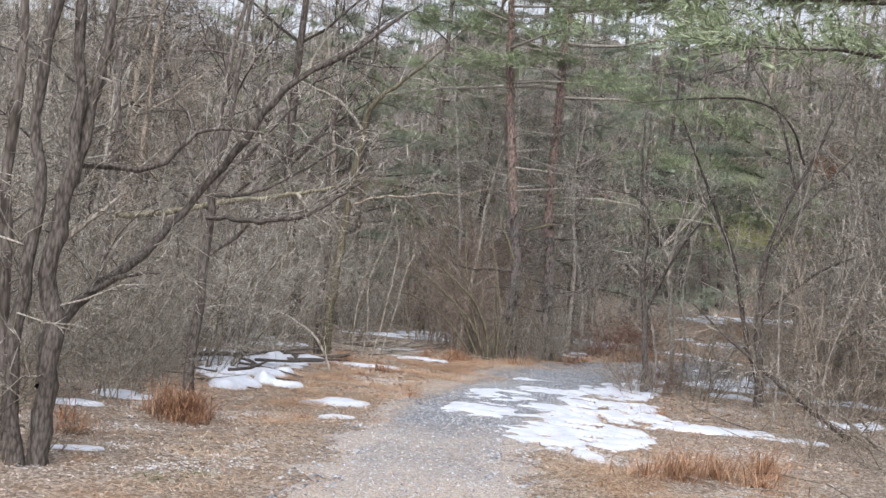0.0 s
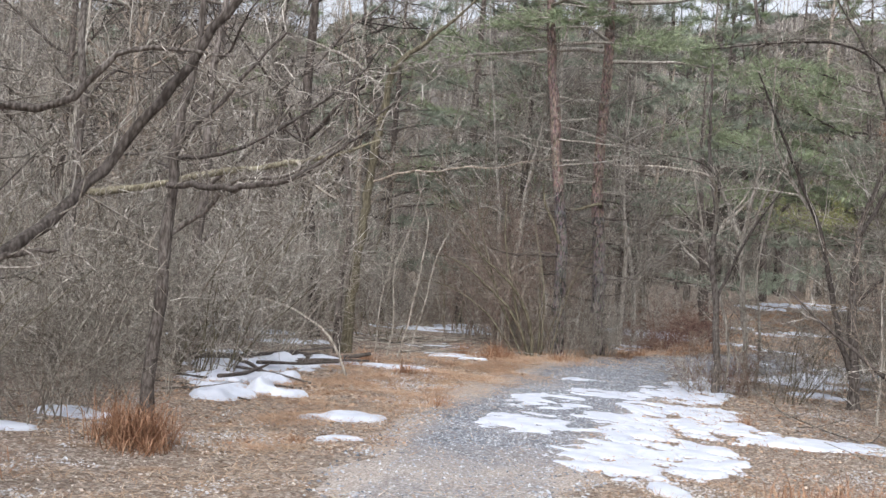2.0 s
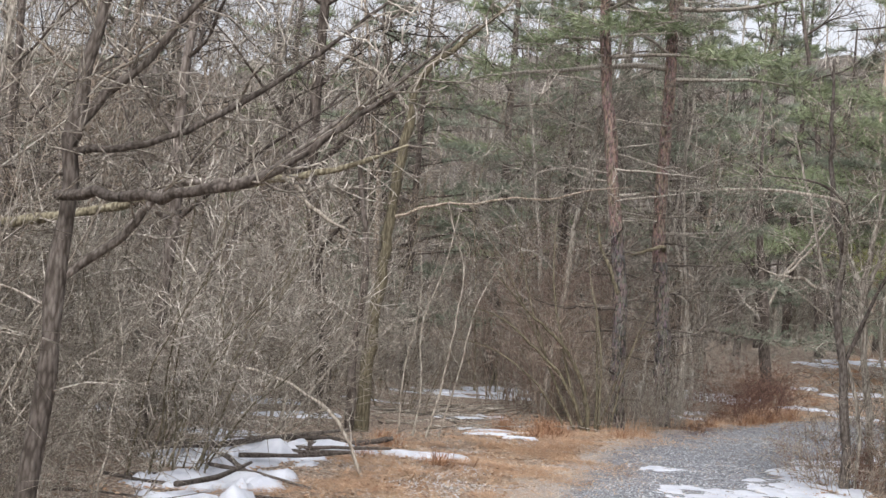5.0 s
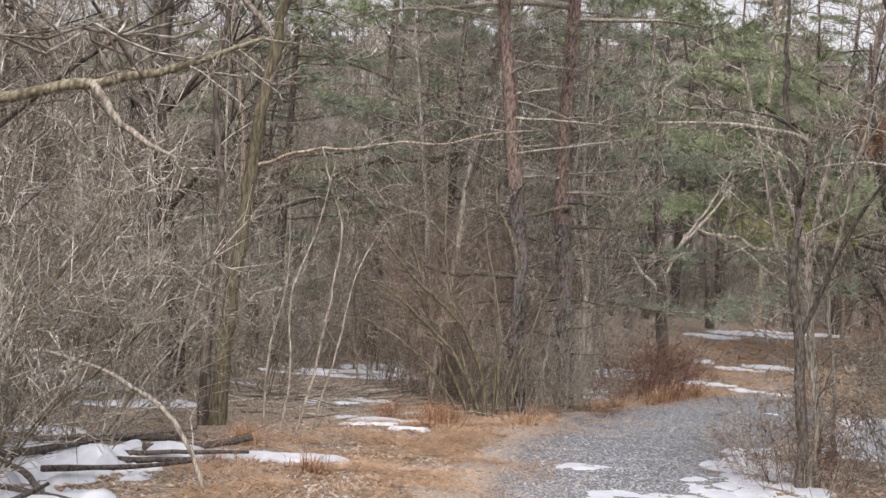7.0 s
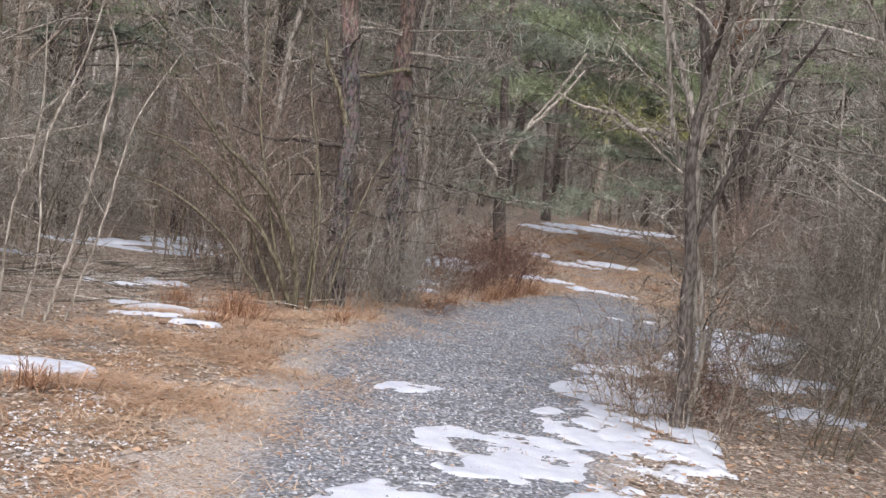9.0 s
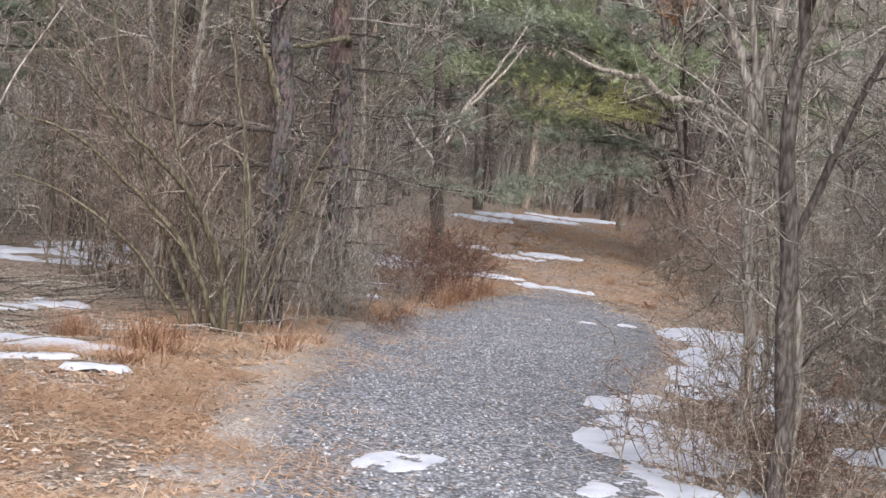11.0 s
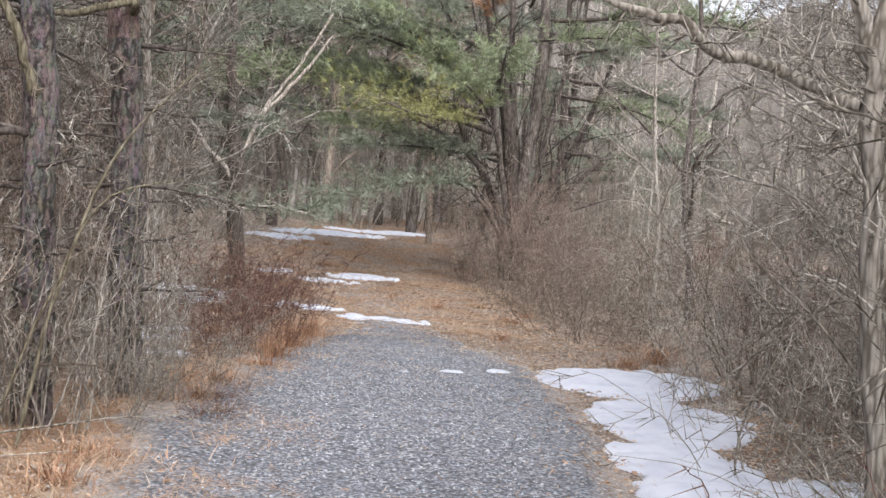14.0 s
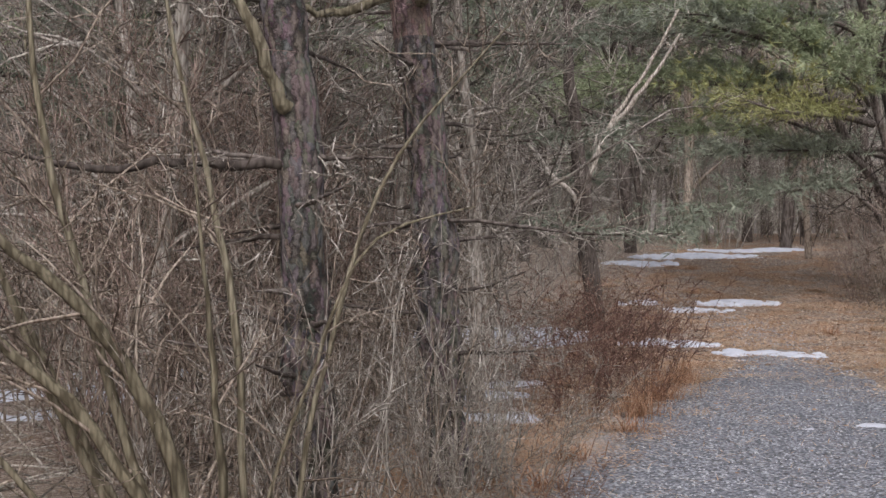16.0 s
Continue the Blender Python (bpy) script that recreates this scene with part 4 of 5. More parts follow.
for x, y, k, turn, size in ((2.5, 27.9, 0, 160, 0.42), (1.9, 29.6, 1, 30, 0.8), (2.2, 26.6, 3, 200, 0.36), (3.0, 28.2, 3, 40, 0.34), (7.2, 24.4, 3, 120, 0.6), (1.5, 29.9, 1, 150, 0.9), (6.4, 22.4, 3, 130, 0.6), (4.4, 20.0, 2, 10, 0.6), (7.4, 23.6, 0, 310, 0.8)):
    plant(THICKET[k], x, y, turn, size)
for x, y, k, turn, size in ((1.74, 26.72, 0, 0, 0.9), (1.5, 26.95, 1, 130, 1.0), (2.5, 28.3, 1, 300, 0.95), (2.8, 28.45, 0, 60, 1.0), (1.1, 26.5, 1, 260, 0.8)):
    plant(SHOOTS[k], x, y, turn, size)
for x, y, k, turn, size in ((0.9, 28.2, 0, 20, 0.95), (0.4, 30.4, 1, 120, 1.15), (1.0, 29.8, 0, 220, 1.2), (1.5, 30.9, 1, 320, 1.15), (0.8, 31.5, 0, 70, 1.25), (2.1, 31.0, 1, 250, 1.1), (-0.3, 31.4, 0, 190, 1.1), (7.4, 24.6, 2, 240, 0.7), (8.2, 26.4, 1, 20, 0.8), (9.4, 28.6, 0, 300, 0.8), (6.8, 20.0, 2, 170, 0.8),
                            (12.6, 38.6, 1, 30, 0.65), (13.2, 40.2, 0, 140, 0.75), (13.9, 41.8, 1, 220, 0.85), (14.4, 43.2, 0, 300, 0.95), (15.4, 43.6, 1, 80, 1.0), (16.4, 43.8, 0, 10, 1.05), (12.1, 36.8, 0, 60, 0.6), (17.4, 44.6, 1, 190, 1.1), (13.4, 44.2, 1, 250, 0.7)):
    plant(BRUSH[k], x, y, turn, size)
for x, y, k, turn, size in ((4.6, 32.6, 0, 0, 0.9), (5.2, 33.6, 0, 60, 1.0), (5.9, 34.7, 0, 130, 1.0), (4.4, 34.2, 0, 210, 1.0), (5.3, 35.6, 0, 20, 1.1), (6.1, 36.6, 0, 300, 1.1), (6.6, 38.4, 1, 10, 1.2), (4.2, 31.6, 0, 80, 0.65), (4.9, 32.1, 0, 160, 0.6), (3.7, 30.6, 0, 200, 0.5), (6.4, 39.4, 0, 100, 0.9), (10.7, 34.0, 1, 40, 1.1), (11.2, 36.0, 1, 140, 1.2), (12.0, 38.2, 1, 200, 1.3), (13.0, 40.6, 1, 260, 1.4), (14.0, 43, 1, 310, 1.5), (15.0, 44.4, 1, 30, 1.6), (16.0, 46, 1, 210, 1.5), (10.4, 32.2, 1, 100, 0.9),
                            (12.6, 34.6, 1, 20, 1.4), (13.9, 37.0, 1, 80, 1.4), (15.4, 40.4, 1, 170, 1.5), (-2.9, 8.9, 1, 0, 0.6), (-3.2, 8.0, 1, 50, 0.7), (4.3, 13.3, 1, 70, 0.7), (5.0, 12.6, 1, 150, 0.9), (3.6, 21.1, 0, 10, 0.75), (3.75, 20.6, 0, 100, 0.55), (3.0, 27.4, 0, 60, 0.35), (3.5, 20.0, 1, 10, 0.8), (3.35, 20.9, 1, 140, 0.8)):
    plant(LOW[k], x, y, turn, size)
for x, y, k, turn, size in ((5.3, 22.0, 0, 320, 0.8), (5.9, 23.2, 0, 30, 0.7), (4.7, 22.2, 0, 220, 0.5), (6.3, 25.2, 1, 300, 0.7), (4.4, 21.2, 1, 80, 0.5), (7.4, 26.6, 0, 10, 0.7), (8.6, 28.4, 1, 60, 0.7), (-3.4, 13.6, 0, 40, 0.55), (-3.9, 14.4, 1, 150, 0.6), (-3.5, 15.3, 0, 230, 0.55), (-4.5, 13.3, 1, 300, 0.65), (-4.1, 15.8, 1, 20, 0.65), (-4.9, 14.7, 0, 100, 0.7), (-3.3, 12.3, 1, 200, 0.45)):
    plant(ARCH[k], x, y, turn, size)
for x, y, k, turn, size in ((12.4, 36.0, 1, 30, 0.6), (13.4, 38.6, 0, 140, 0.65), (14.6, 41.2, 1, 220, 0.7), (15.8, 43.4, 0, 300, 0.7), (16.6, 44.6, 1, 80, 0.8), (14.0, 45.6, 2, 10, 0.5)):
    plant(THICKET[k], x, y, turn, size)

# ---------------------------------------------------------------- woods behind


def bare_tree(seed, height, radius, mat):
    rng = np.random.default_rng(seed)
    root = new("bare_tree")
    tw, b = Buf(), Buf()
    line = stem_line(rng, (0, 0, -0.2), (rng.normal() * 0.05, rng.normal() * 0.05, 1), height, 10, 0.06, 0.05)
    rad = np.linspace(radius, radius * 0.15, 11)
    tube(b, line, rad, 7)
    part("trunk", b, mat, root)
    for _ in range(16):
        f = rng.uniform(0.18, 0.95)
        i = int(f * 10)
        d = turned(rng, (0, 0, 1), rng.uniform(40, 80))
        L = height * rng.uniform(0.18, 0.38) * (1.15 - 0.6 * f)
        lb = Buf() if L > 1.9 else tw
        ln = stem_line(rng, line[i], d, L, 6, 0.16, 0.1)
        rr = np.linspace(rad[i] * 0.5, 0.006, 7)
        tube(lb, ln, rr, 4)
        if lb is not tw:
            part("limb", lb, mat, root)
        twigs(rng, tw, ln, rr, 12, 0.35 * L + 0.4, 48, 0.05, 1, 0.006, 0.22, 0.15, 2)
    tagged(part("crown", tw, mat, root), kind="stuff")
    return tagged(root, "leafless grey woodland tree among others", "tree", "bare trees of the wood")


def tufts(rng, buf, p, d, n, length, blade=0.013):
    """Needles round a point: thin blades splayed forwards along d."""
    k = buf.n
    v, f = [], []
    for i in range(n):
        e = turned(rng, d, rng.uniform(15, 75))
        s = np.cross(e, rng.normal(size=3))
        s /= np.linalg.norm(s) + 1e-9
        L = length * rng.uniform(0.7, 1.2)
        v += [p + s * blade, p - s * blade, p + e * L]
        f.append((3 * i, 3 * i + 1, 3 * i + 2))
    buf.add(np.array(v), f)


def bough(rng, root, p, d, L, wood, green, droop=-0.06, dense=1.0, at=0.25):
    ln = stem_line(rng, p, d, L, 7, 0.07, droop)
    rr = np.linspace(0.012 * L + 0.006, 0.005, 8)
    b, nd = Buf(), Buf()
    tube(b, ln, rr, 4)
    for _ in range(int(9 * dense + L * 3.6 * dense)):
        x = (at + (1 - at) * rng.random()) * 7
        i = min(int(x), 6)
        q = ln[i] + (ln[i + 1] - ln[i]) * (x - i)
        e = ln[i + 1] - ln[i]
        e = e / np.linalg.norm(e)
        side = np.cross(e, (0, 0, 1)) * (1 if rng.random() < 0.5 else -1)
        g = e * 0.75 + side * rng.uniform(0.3, 0.9) + np.array((0, 0, rng.uniform(-0.12, 0.3)))
        g /= np.linalg.norm(g)
        sl = stem_line(rng, q, g, L * rng.uniform(0.12, 0.3), 1, 0.12, 0.05)
        tube(b, sl, np.array((0.006, 0.003)), 3, True)
        for w in (0.25, 0.5, 0.75, 1.0):
            tufts(rng, nd, sl[0] + (sl[1] - sl[0]) * w, g, 9, 0.23, 0.0095)
    wd = part("bough", b, wood, root)
    tagged(part("foliage", nd, green, wd), kind="stuff")


def conifer(seed, height, radius, first, reach, count, green, wood=M_DARK, label="green pine with soft drooping boughs", dense=1.0):
    rng = np.random.default_rng(seed)
    root = new("evergreen_pine")
    b = Buf()
    line = stem_line(rng, (0, 0, -0.2), (0.02, 0.02, 1), height, 8, 0.02, 0.05)
    tube(b, line, np.linspace(radius, 0.03, 9), 8)
    part("trunk", b, wood, root)
    for k in range(count):
        f = first + (0.97 - first) * (k + rng.random()) / count
        x = f * 8
        i = min(int(x), 7)
        q = line[i] + (line[i + 1] - line[i]) * (x - i)
        a = k * 2.4 + rng.normal() * 0.4
        tilt = rng.uniform(-0.05, 0.35)
        bough(rng, root, q, np.array((math.cos(a), math.sin(a), tilt)), reach * (1.12 - f * 0.8) * rng.uniform(0.7, 1.15), wood, green, -0.05, dense)
    return tagged(root, label, "tree", "evergreens behind the thicket")


BARE = [bare_tree(200 + i, (9, 11, 8, 12, 10)[i], (0.07, 0.1, 0.055, 0.12, 0.08)[i], (M_GREY, M_BROWN, M_GREY, M_DARK, M_PALE)[i]) for i in range(5)]
PINES = [conifer(300, 14, 0.16, 0.22, 3.4, 34, M_NEEDLE), conifer(301, 16, 0.2, 0.3, 3.8, 34, M_NEEDLE_BLUE), conifer(302, 11, 0.13, 0.15, 3.0, 32, M_NEEDLE_BLUE)]
scatter(21, 25, (-12, 4), (25, 42), BARE, (0.8, 1.2), 1.8)
scatter(22, 18, (6, 24), (16, 52), BARE, (0.7, 1.1), 2.0, lambda x, y: x > float(track_x(y)) + 6.5)
scatter(23, 12, (-9, -3.4), (9, 26), BARE, (0.5, 0.85), 1.6)
scatter(24, 15, (-14, 30), (50, 66), BARE, (0.9, 1.3), 2.0, lambda x, y: True)
scatter(27, 8, (-14, 14), (-6, 8), BARE, (0.8, 1.1), 3.0, lambda x, y: abs(x) > 5)
scatter(25, 6, (-25, 25), (-30, -6), BARE, (0.9, 1.2), 3.0)
for x, y, k, turn, size in ((10.4, 28.6, 4, 310, 0.8), (3.5, 32.4, 0, 10, 0.95), (2.1, 33.6, 4, 100, 0.9), (4.3, 36.0, 2, 190, 1.15), (0.5, 31.2, 0, 280, 0.9), (5.2, 42.5, 1, 30, 0.9), (10.8, 27.0, 4, 60, 0.85), (11.8, 31.0, 0, 150, 0.85), (9.6, 22.0, 2, 240, 0.95), (13.4, 36.5, 0, 330, 0.8), (7.4, 17.2, 2, 80, 0.9), (15.2, 50.0, 1, 200, 0.9), (8.4, 55.5, 3, 20, 1.0), (11.2, 62, 3, 120, 1.1), (14.5, 63, 1, 220, 1.2)):
    plant(BARE[k], x, y, turn, size)
for x, y, k, turn, size in ((6.6, 21.6, 2, 10, 0.75), (7.6, 19.2, 0, 110, 0.8), (8.4, 22.6, 4, 200, 0.85), (9.8, 25.0, 2, 290, 0.9), (7.0, 17.8, 4, 40, 0.7), (9.0, 19.6, 0, 160, 0.9), (11.4, 52.6, 3, 60, 1.5), (13.8, 55.0, 1, 150, 1.6), (16.2, 53.6, 3, 240, 1.5), (9.4, 60.0, 3, 330, 1.6), (18.4, 58.4, 1, 20, 1.6), (8.7, 25.6, 4, 20, 0.95), (9.6, 27.6, 0, 130, 1.0), (7.9, 24.2, 2, 250, 0.95), (10.2, 23.6, 4, 320, 0.9), (6.9, 23.4, 4, 75, 0.65)):
    plant(BARE[k], x, y, turn, size)
scatter(26, 6, (6.6, 11), (17, 30), BARE[:3], (0.6, 0.9), 1.5, lambda x, y: x > float(track_x(y)) + 4.4)
for x, y, k, turn, size in ((12, 66, 1, 0, 1.2), (17, 65, 0, 90, 1.3), (21.5, 67, 1, 200, 1.2), (26, 61, 2, 300, 1.3), (8.5, 64, 1, 40, 1.2), (1.0, 36.2, 2, 60, 1.0), (4.2, 38.6, 2, 160, 1.05), (-2.6, 36.5, 2, 260, 0.95), (9.8, 56, 0, 100, 1.0), (13.6, 60, 2, 10, 1.3), (-0.5, 38.5, 0, 0, 1.0), (2.6, 41.5, 1, 80, 1.0), (-3.6, 41, 2, 150, 1.0), (5.0, 46.5, 0, 210, 1.0), (0.8, 47, 1, 300, 1.05), (-7.5, 45, 0, 40, 1.0), (8.0, 50.5, 2, 20, 1.1), (11.5, 58.5, 1, 120, 1.0), (16.5, 57, 0, 250, 1.0), (6.6, 57, 1, 10, 1.1), (20.5, 52, 2, 70, 1.2), (-11, 38, 2, 330, 1.0), (22, 60, 1, 200, 1.1)):
    plant(PINES[k], x, y, turn, size)


def old_pine():
    """The many-stemmed pine beyond the path, with low boughs hanging over it."""
    rng = np.random.default_rng(400)
    x, y = 15.1, 45.0
    z = ground(x, y)
    stems = [[(15.15, 45, z - 0.3, 0.36), (15.1, 45, 1.2, 0.3), (14.66, 45, 4.5, 0.2), (14.1, 45, 6.2, 0.13), (13.6, 45, 10, 0.05)],
             [(15.25, 45.1, z - 0.3, 0.3), (15.2, 45, 1.6, 0.24), (15.57, 45, 5.9, 0.17), (15.5, 45, 7.9, 0.12), (15.6, 45, 11.5, 0.04)],
             [(14.95, 44.9, z - 0.3, 0.2), (14.8, 45, 1.6, 0.16), (13.43, 45, 4.15, 0.11), (12.9, 45, 6.6, 0.06), (12.6, 45, 9, 0.02)],
             [(15.4, 45, z - 0.3, 0.2), (15.6, 45, 1.8, 0.15), (16.8, 45, 4.0, 0.1), (17.8, 45, 6.4, 0.05), (18.4, 45, 8, 0.02)],
             [(15.0, 44.9, 1.0, 0.12), (14.2, 44.6, 2.6, 0.09), (12.8, 44.3, 3.6, 0.06), (11.4, 44.0, 4.0, 0.02)],
             [(15.0, 44.9, 0.9, 0.1), (13.9, 44.5, 2.2, 0.07), (12.6, 44, 2.8, 0.02)],
             [(15.3, 44.9, 1.0, 0.12), (16.4, 44.7, 2.6, 0.09), (17.6, 44.5, 3.8, 0.03)],
             [(15.25, 45, 1.2, 0.11), (16.0, 45, 4.4, 0.09), (16.6, 45, 7.6, 0.03)],
             [(15.1, 45, 1.2, 0.12), (14.2, 45, 4.8, 0.09), (13.2, 45, 7.8, 0.03)],
             [(15.2, 45.2, z - 0.3, 0.2), (15.3, 45.3, 2.4, 0.15), (14.9, 45.4, 6, 0.1), (14.8, 45.4, 11, 0.03)]]
    root = tree("old_pine", x, y, [("trunk", M_DARK, [(px, py, pz, pr * 0.78) for px, py, pz, pr in s], 9, 20, 2.0) for s in stems], M_DARK, "dark many-trunked pine with drooping green boughs", 401)
    base = np.array(root.location)
    for (p, q, green, dn) in (((14.3, 45, 3.9), (8.2, 41.5, 3.2), M_NEEDLE_YELLOW, 1.0), ((14.2, 45, 4.3), (11.2, 42, 4.7), M_NEEDLE, 1.3), ((14.6, 45, 2.6), (9.4, 41.8, 2.35), M_NEEDLE_BLUE, 1.5), ((13.6, 45, 4.4), (7.6, 43.5, 4.6), M_NEEDLE, 1.6),
                              ((13.4, 45, 5.2), (7.2, 44, 5.6), M_NEEDLE, 1.5), ((14, 45, 5.8), (9, 43, 6.0), M_NEEDLE_BLUE, 1.5), ((13.2, 45, 5.6), (10.2, 42.5, 5.4), M_NEEDLE, 1.3), ((13.4, 45, 6.8), (8.2, 44, 7.1), M_NEEDLE, 1.4), ((13, 45, 6.4), (11.8, 42.6, 6.3), M_NEEDLE_BLUE, 1.2),
                              ((14.6, 45, 3.2), (11.0, 42.6, 3.3), M_NEEDLE_BLUE, 1.4), ((16, 45, 5), (19.5, 43.5, 4.7), M_NEEDLE, 1.2), ((16.4, 45, 3.6), (19.6, 43, 3.0), M_NEEDLE_BLUE, 1.2), ((15.5, 45, 7.5), (17.6, 43, 7.6), M_NEEDLE, 1.1), ((14, 45, 7.5), (10.6, 43, 8), M_NEEDLE, 1.4), ((13, 45, 8.5), (9, 44, 9), M_NEEDLE, 1.4),
                              ((14.2, 44.9, 6.4), (12.9, 42.9, 6.7), M_NEEDLE_DEAD, 0.5), ((14.2, 45.2, 4.2), (9.0, 44.6, 4.0), M_NEEDLE, 1.6), ((14.0, 45.2, 4.8), (10.2, 46.4, 4.6), M_NEEDLE_BLUE, 1.5), ((13.8, 45.2, 5.4), (8.4, 45.8, 5.2), M_NEEDLE_BLUE, 1.6), ((13.5, 45.2, 6.2), (8.8, 46, 6.6), M_NEEDLE, 1.6), ((14.6, 45, 3.4), (10.4, 45, 2.9), M_NEEDLE, 1.5), ((13.5, 45, 5), (11.6, 43, 5.1), M_NEEDLE, 1.4), ((13.3, 45.2, 7.2), (9.6, 46, 7.6), M_NEEDLE_BLUE, 1.5), ((16, 45, 6), (19, 44, 6.2), M_NEEDLE_BLUE, 1.3), ((15.8, 45, 6.8), (20.5, 44, 7.2), M_NEEDLE, 1.4), ((15.6, 45, 8.2), (19, 44.4, 8.8), M_NEEDLE, 1.4), ((16.4, 45, 5.4), (20.6, 45.2, 5.2), M_NEEDLE_BLUE, 1.4), ((15.0, 44.8, 7.0), (13.8, 41.6, 7.2), M_NEEDLE, 1.3), ((15.2, 44.8, 6.2), (16.2, 41.8, 6.2), M_NEEDLE, 1.2), ((14.4, 44.9, 5.0), (12.4, 41.4, 4.9), M_NEEDLE, 0.9)):
        p, q = np.array(p, float) - base, np.array(q, float) - base
        L = float(np.linalg.norm(q - p))
        bough(rng, root, p, (q - p) / L + np.array((0, 0, 0.08)), L, M_DARK, green, -0.025, dn * 2.4, 0.2)


old_pine()


def leaning_pine():
    """A pine standing off the path, its long soft boughs reaching over the verge."""
    rng = np.random.default_rng(420)
    x, y = 8.2, 16.0
    z = ground(x, y)
    root = tree("evergreen_pine", x, y, [("trunk", M_PINE, [(8.2, 16, z - 0.3, 0.2), (8.1, 16, 3, 0.17), (8.0, 16, 7, 0.12), (7.9, 16, 12, 0.03)], 10, 0, 0)], M_GREY, "bright green pine with soft boughs hanging over the verge", 421)
    base = np.array(root.location)
    for p, q, green in (((8.1, 16, 5.2), (3.1, 15.2, 4.75), M_NEEDLE), ((8.1, 16, 5.7), (2.2, 15.8, 5.5), M_NEEDLE), ((8.0, 16, 6.1), (1.6, 17.4, 5.9), M_NEEDLE), ((8.0, 16, 6.3), (3.4, 19.4, 6.2), M_NEEDLE), ((8.0, 16, 6.7), (2.4, 16.4, 6.4), M_NEEDLE), ((8.0, 16, 6.8), (9.6, 20, 6.6), M_NEEDLE), ((8.0, 16, 6.2), (11.5, 14.5, 6.0), M_NEEDLE), ((8.0, 16, 7.4), (6.4, 12.4, 7.2), M_NEEDLE), ((8.0, 16, 8.2), (4.6, 15, 8.3), M_NEEDLE), ((7.9, 16, 9.2), (9.8, 17, 9.4), M_NEEDLE), ((7.9, 16, 10.2), (6.6, 16.6, 10.6), M_NEEDLE)):
        p, q = np.array(p, float) - base, np.array(q, float) - base
        L = float(np.linalg.norm(q - p))
        bough(rng, root, p, (q - p) / L + np.array((0, 0, 0.07)), L, M_DARK, green, -0.03, 2.6, 0.3)


leaning_pine()
pine_crown(pine_a, 1.7, 27.0, -0.1, 5.9, 11, 16, 3.0, 71)
pine_crown(pine_b, 2.36, 28.6, 0.0, 5.8, 12, 24, 4.2, 72)


def far_woods():
    """A belt of bare trees too far off to be told apart."""
    rng = np.random.default_rng(500)
    b = Buf()
    for k in range(540):
        a, r = (rng.uniform(0, 2 * math.pi), rng.uniform(46, 76)) if k < 330 else (rng.uniform(1.0, 2.3), rng.uniform(44, 72))
        x, y = 5 + r * math.cos(a), 18 + r * math.sin(a)
        if abs(x - float(track_x(y))) < 3 and y < 58:
            continue
        h = rng.uniform(12, 22)
        ln = stem_line(rng, (x, y, ground(x, y) - 0.3), (0, 0, 1), h, 4, 0.05, 0.05)
        rr = np.linspace(rng.uniform(0.06, 0.16), 0.015, 5)
        tube(b, ln, rr, 3)
        twigs(rng, b, ln, rr, 12, 4.4, 50, 0.05, 1, 0.014, 0.18, 0.1, 2)
    tagged(part("far_woods", b, M_GREY), "belt of distant leafless trees around the clearing", "woods", kind="stuff")


far_woods()
# ---------------------------------------------------------------- the forest floor


def blades(rng, n, spread, height, rise, width=0.004):
    """Bent dry blades; rise: how steeply they stand, 0 lying to 1 upright."""
    b = Buf()
    for _ in range(n):
        a, r = rng.uniform(0, 2 * math.pi), spread * abs(rng.normal()) * 0.4
        p = np.array((r * math.cos(a), r * math.sin(a), -0.02))
        t = rng.uniform(0, 2 * math.pi)
        out = np.array((math.cos(t), math.sin(t), 0))
        h = height * rng.uniform(0.3, 1.25)
        e1 = radians(90) * min(max(rise + rng.normal() * 0.16, 0.06), 1.0)
        e2 = e1 * rng.uniform(-0.5, 0.8)
        m = p + (out * math.cos(e1) + np.array((0, 0, math.sin(e1)))) * h * 0.55
        e = m + (out * math.cos(e2) + np.array((0, 0, math.sin(e2)))) * h * 0.5
        e[2] = max(e[2], 0.012)
        s = np.cross(out, (0, 0, 1)) * width
        b.add(np.array((p + s, p - s, m - s * 0.8, m + s * 0.8, e)), [(0, 1, 2, 3), (3, 2, 4)])
    return b


def tuft(seed, n, spread, height, rise, mat, label, name="grass_tuft"):
    ob = part(name, blades(np.random.default_rng(seed), n, spread, height, rise), mat, smooth=False)
    return tagged(ob, label, "grass", "dry grass tufts", "stuff")


TUFTS = [tuft(600, 260, 0.42, 0.6, 0.62, M_RUST, "upright tuft of rust-coloured dead grass"), tuft(601, 300, 0.8, 0.34, 0.2, M_STRAW, "flattened tuft of orange dead grass"),
         tuft(602, 420, 1.0, 0.34, 0.16, M_GOLD, "matted clump of straw-coloured dead grass"), tuft(603, 150, 0.4, 0.36, 0.45, M_RUST, "small rusty clump of dead stalks"), tuft(604, 220, 0.5, 0.1, 0.35, M_MOSS, "thin patch of green grass among dead leaves")]


def at_place(k, x, y, turn, size):
    if TUFTS[k].name not in USED:
        USED.add(TUFTS[k].name)
        ob = TUFTS[k]
    else:
        ob = copy_thing(TUFTS[k], Matrix())
    set_down(ob, x, y, turn, size, 0.0)


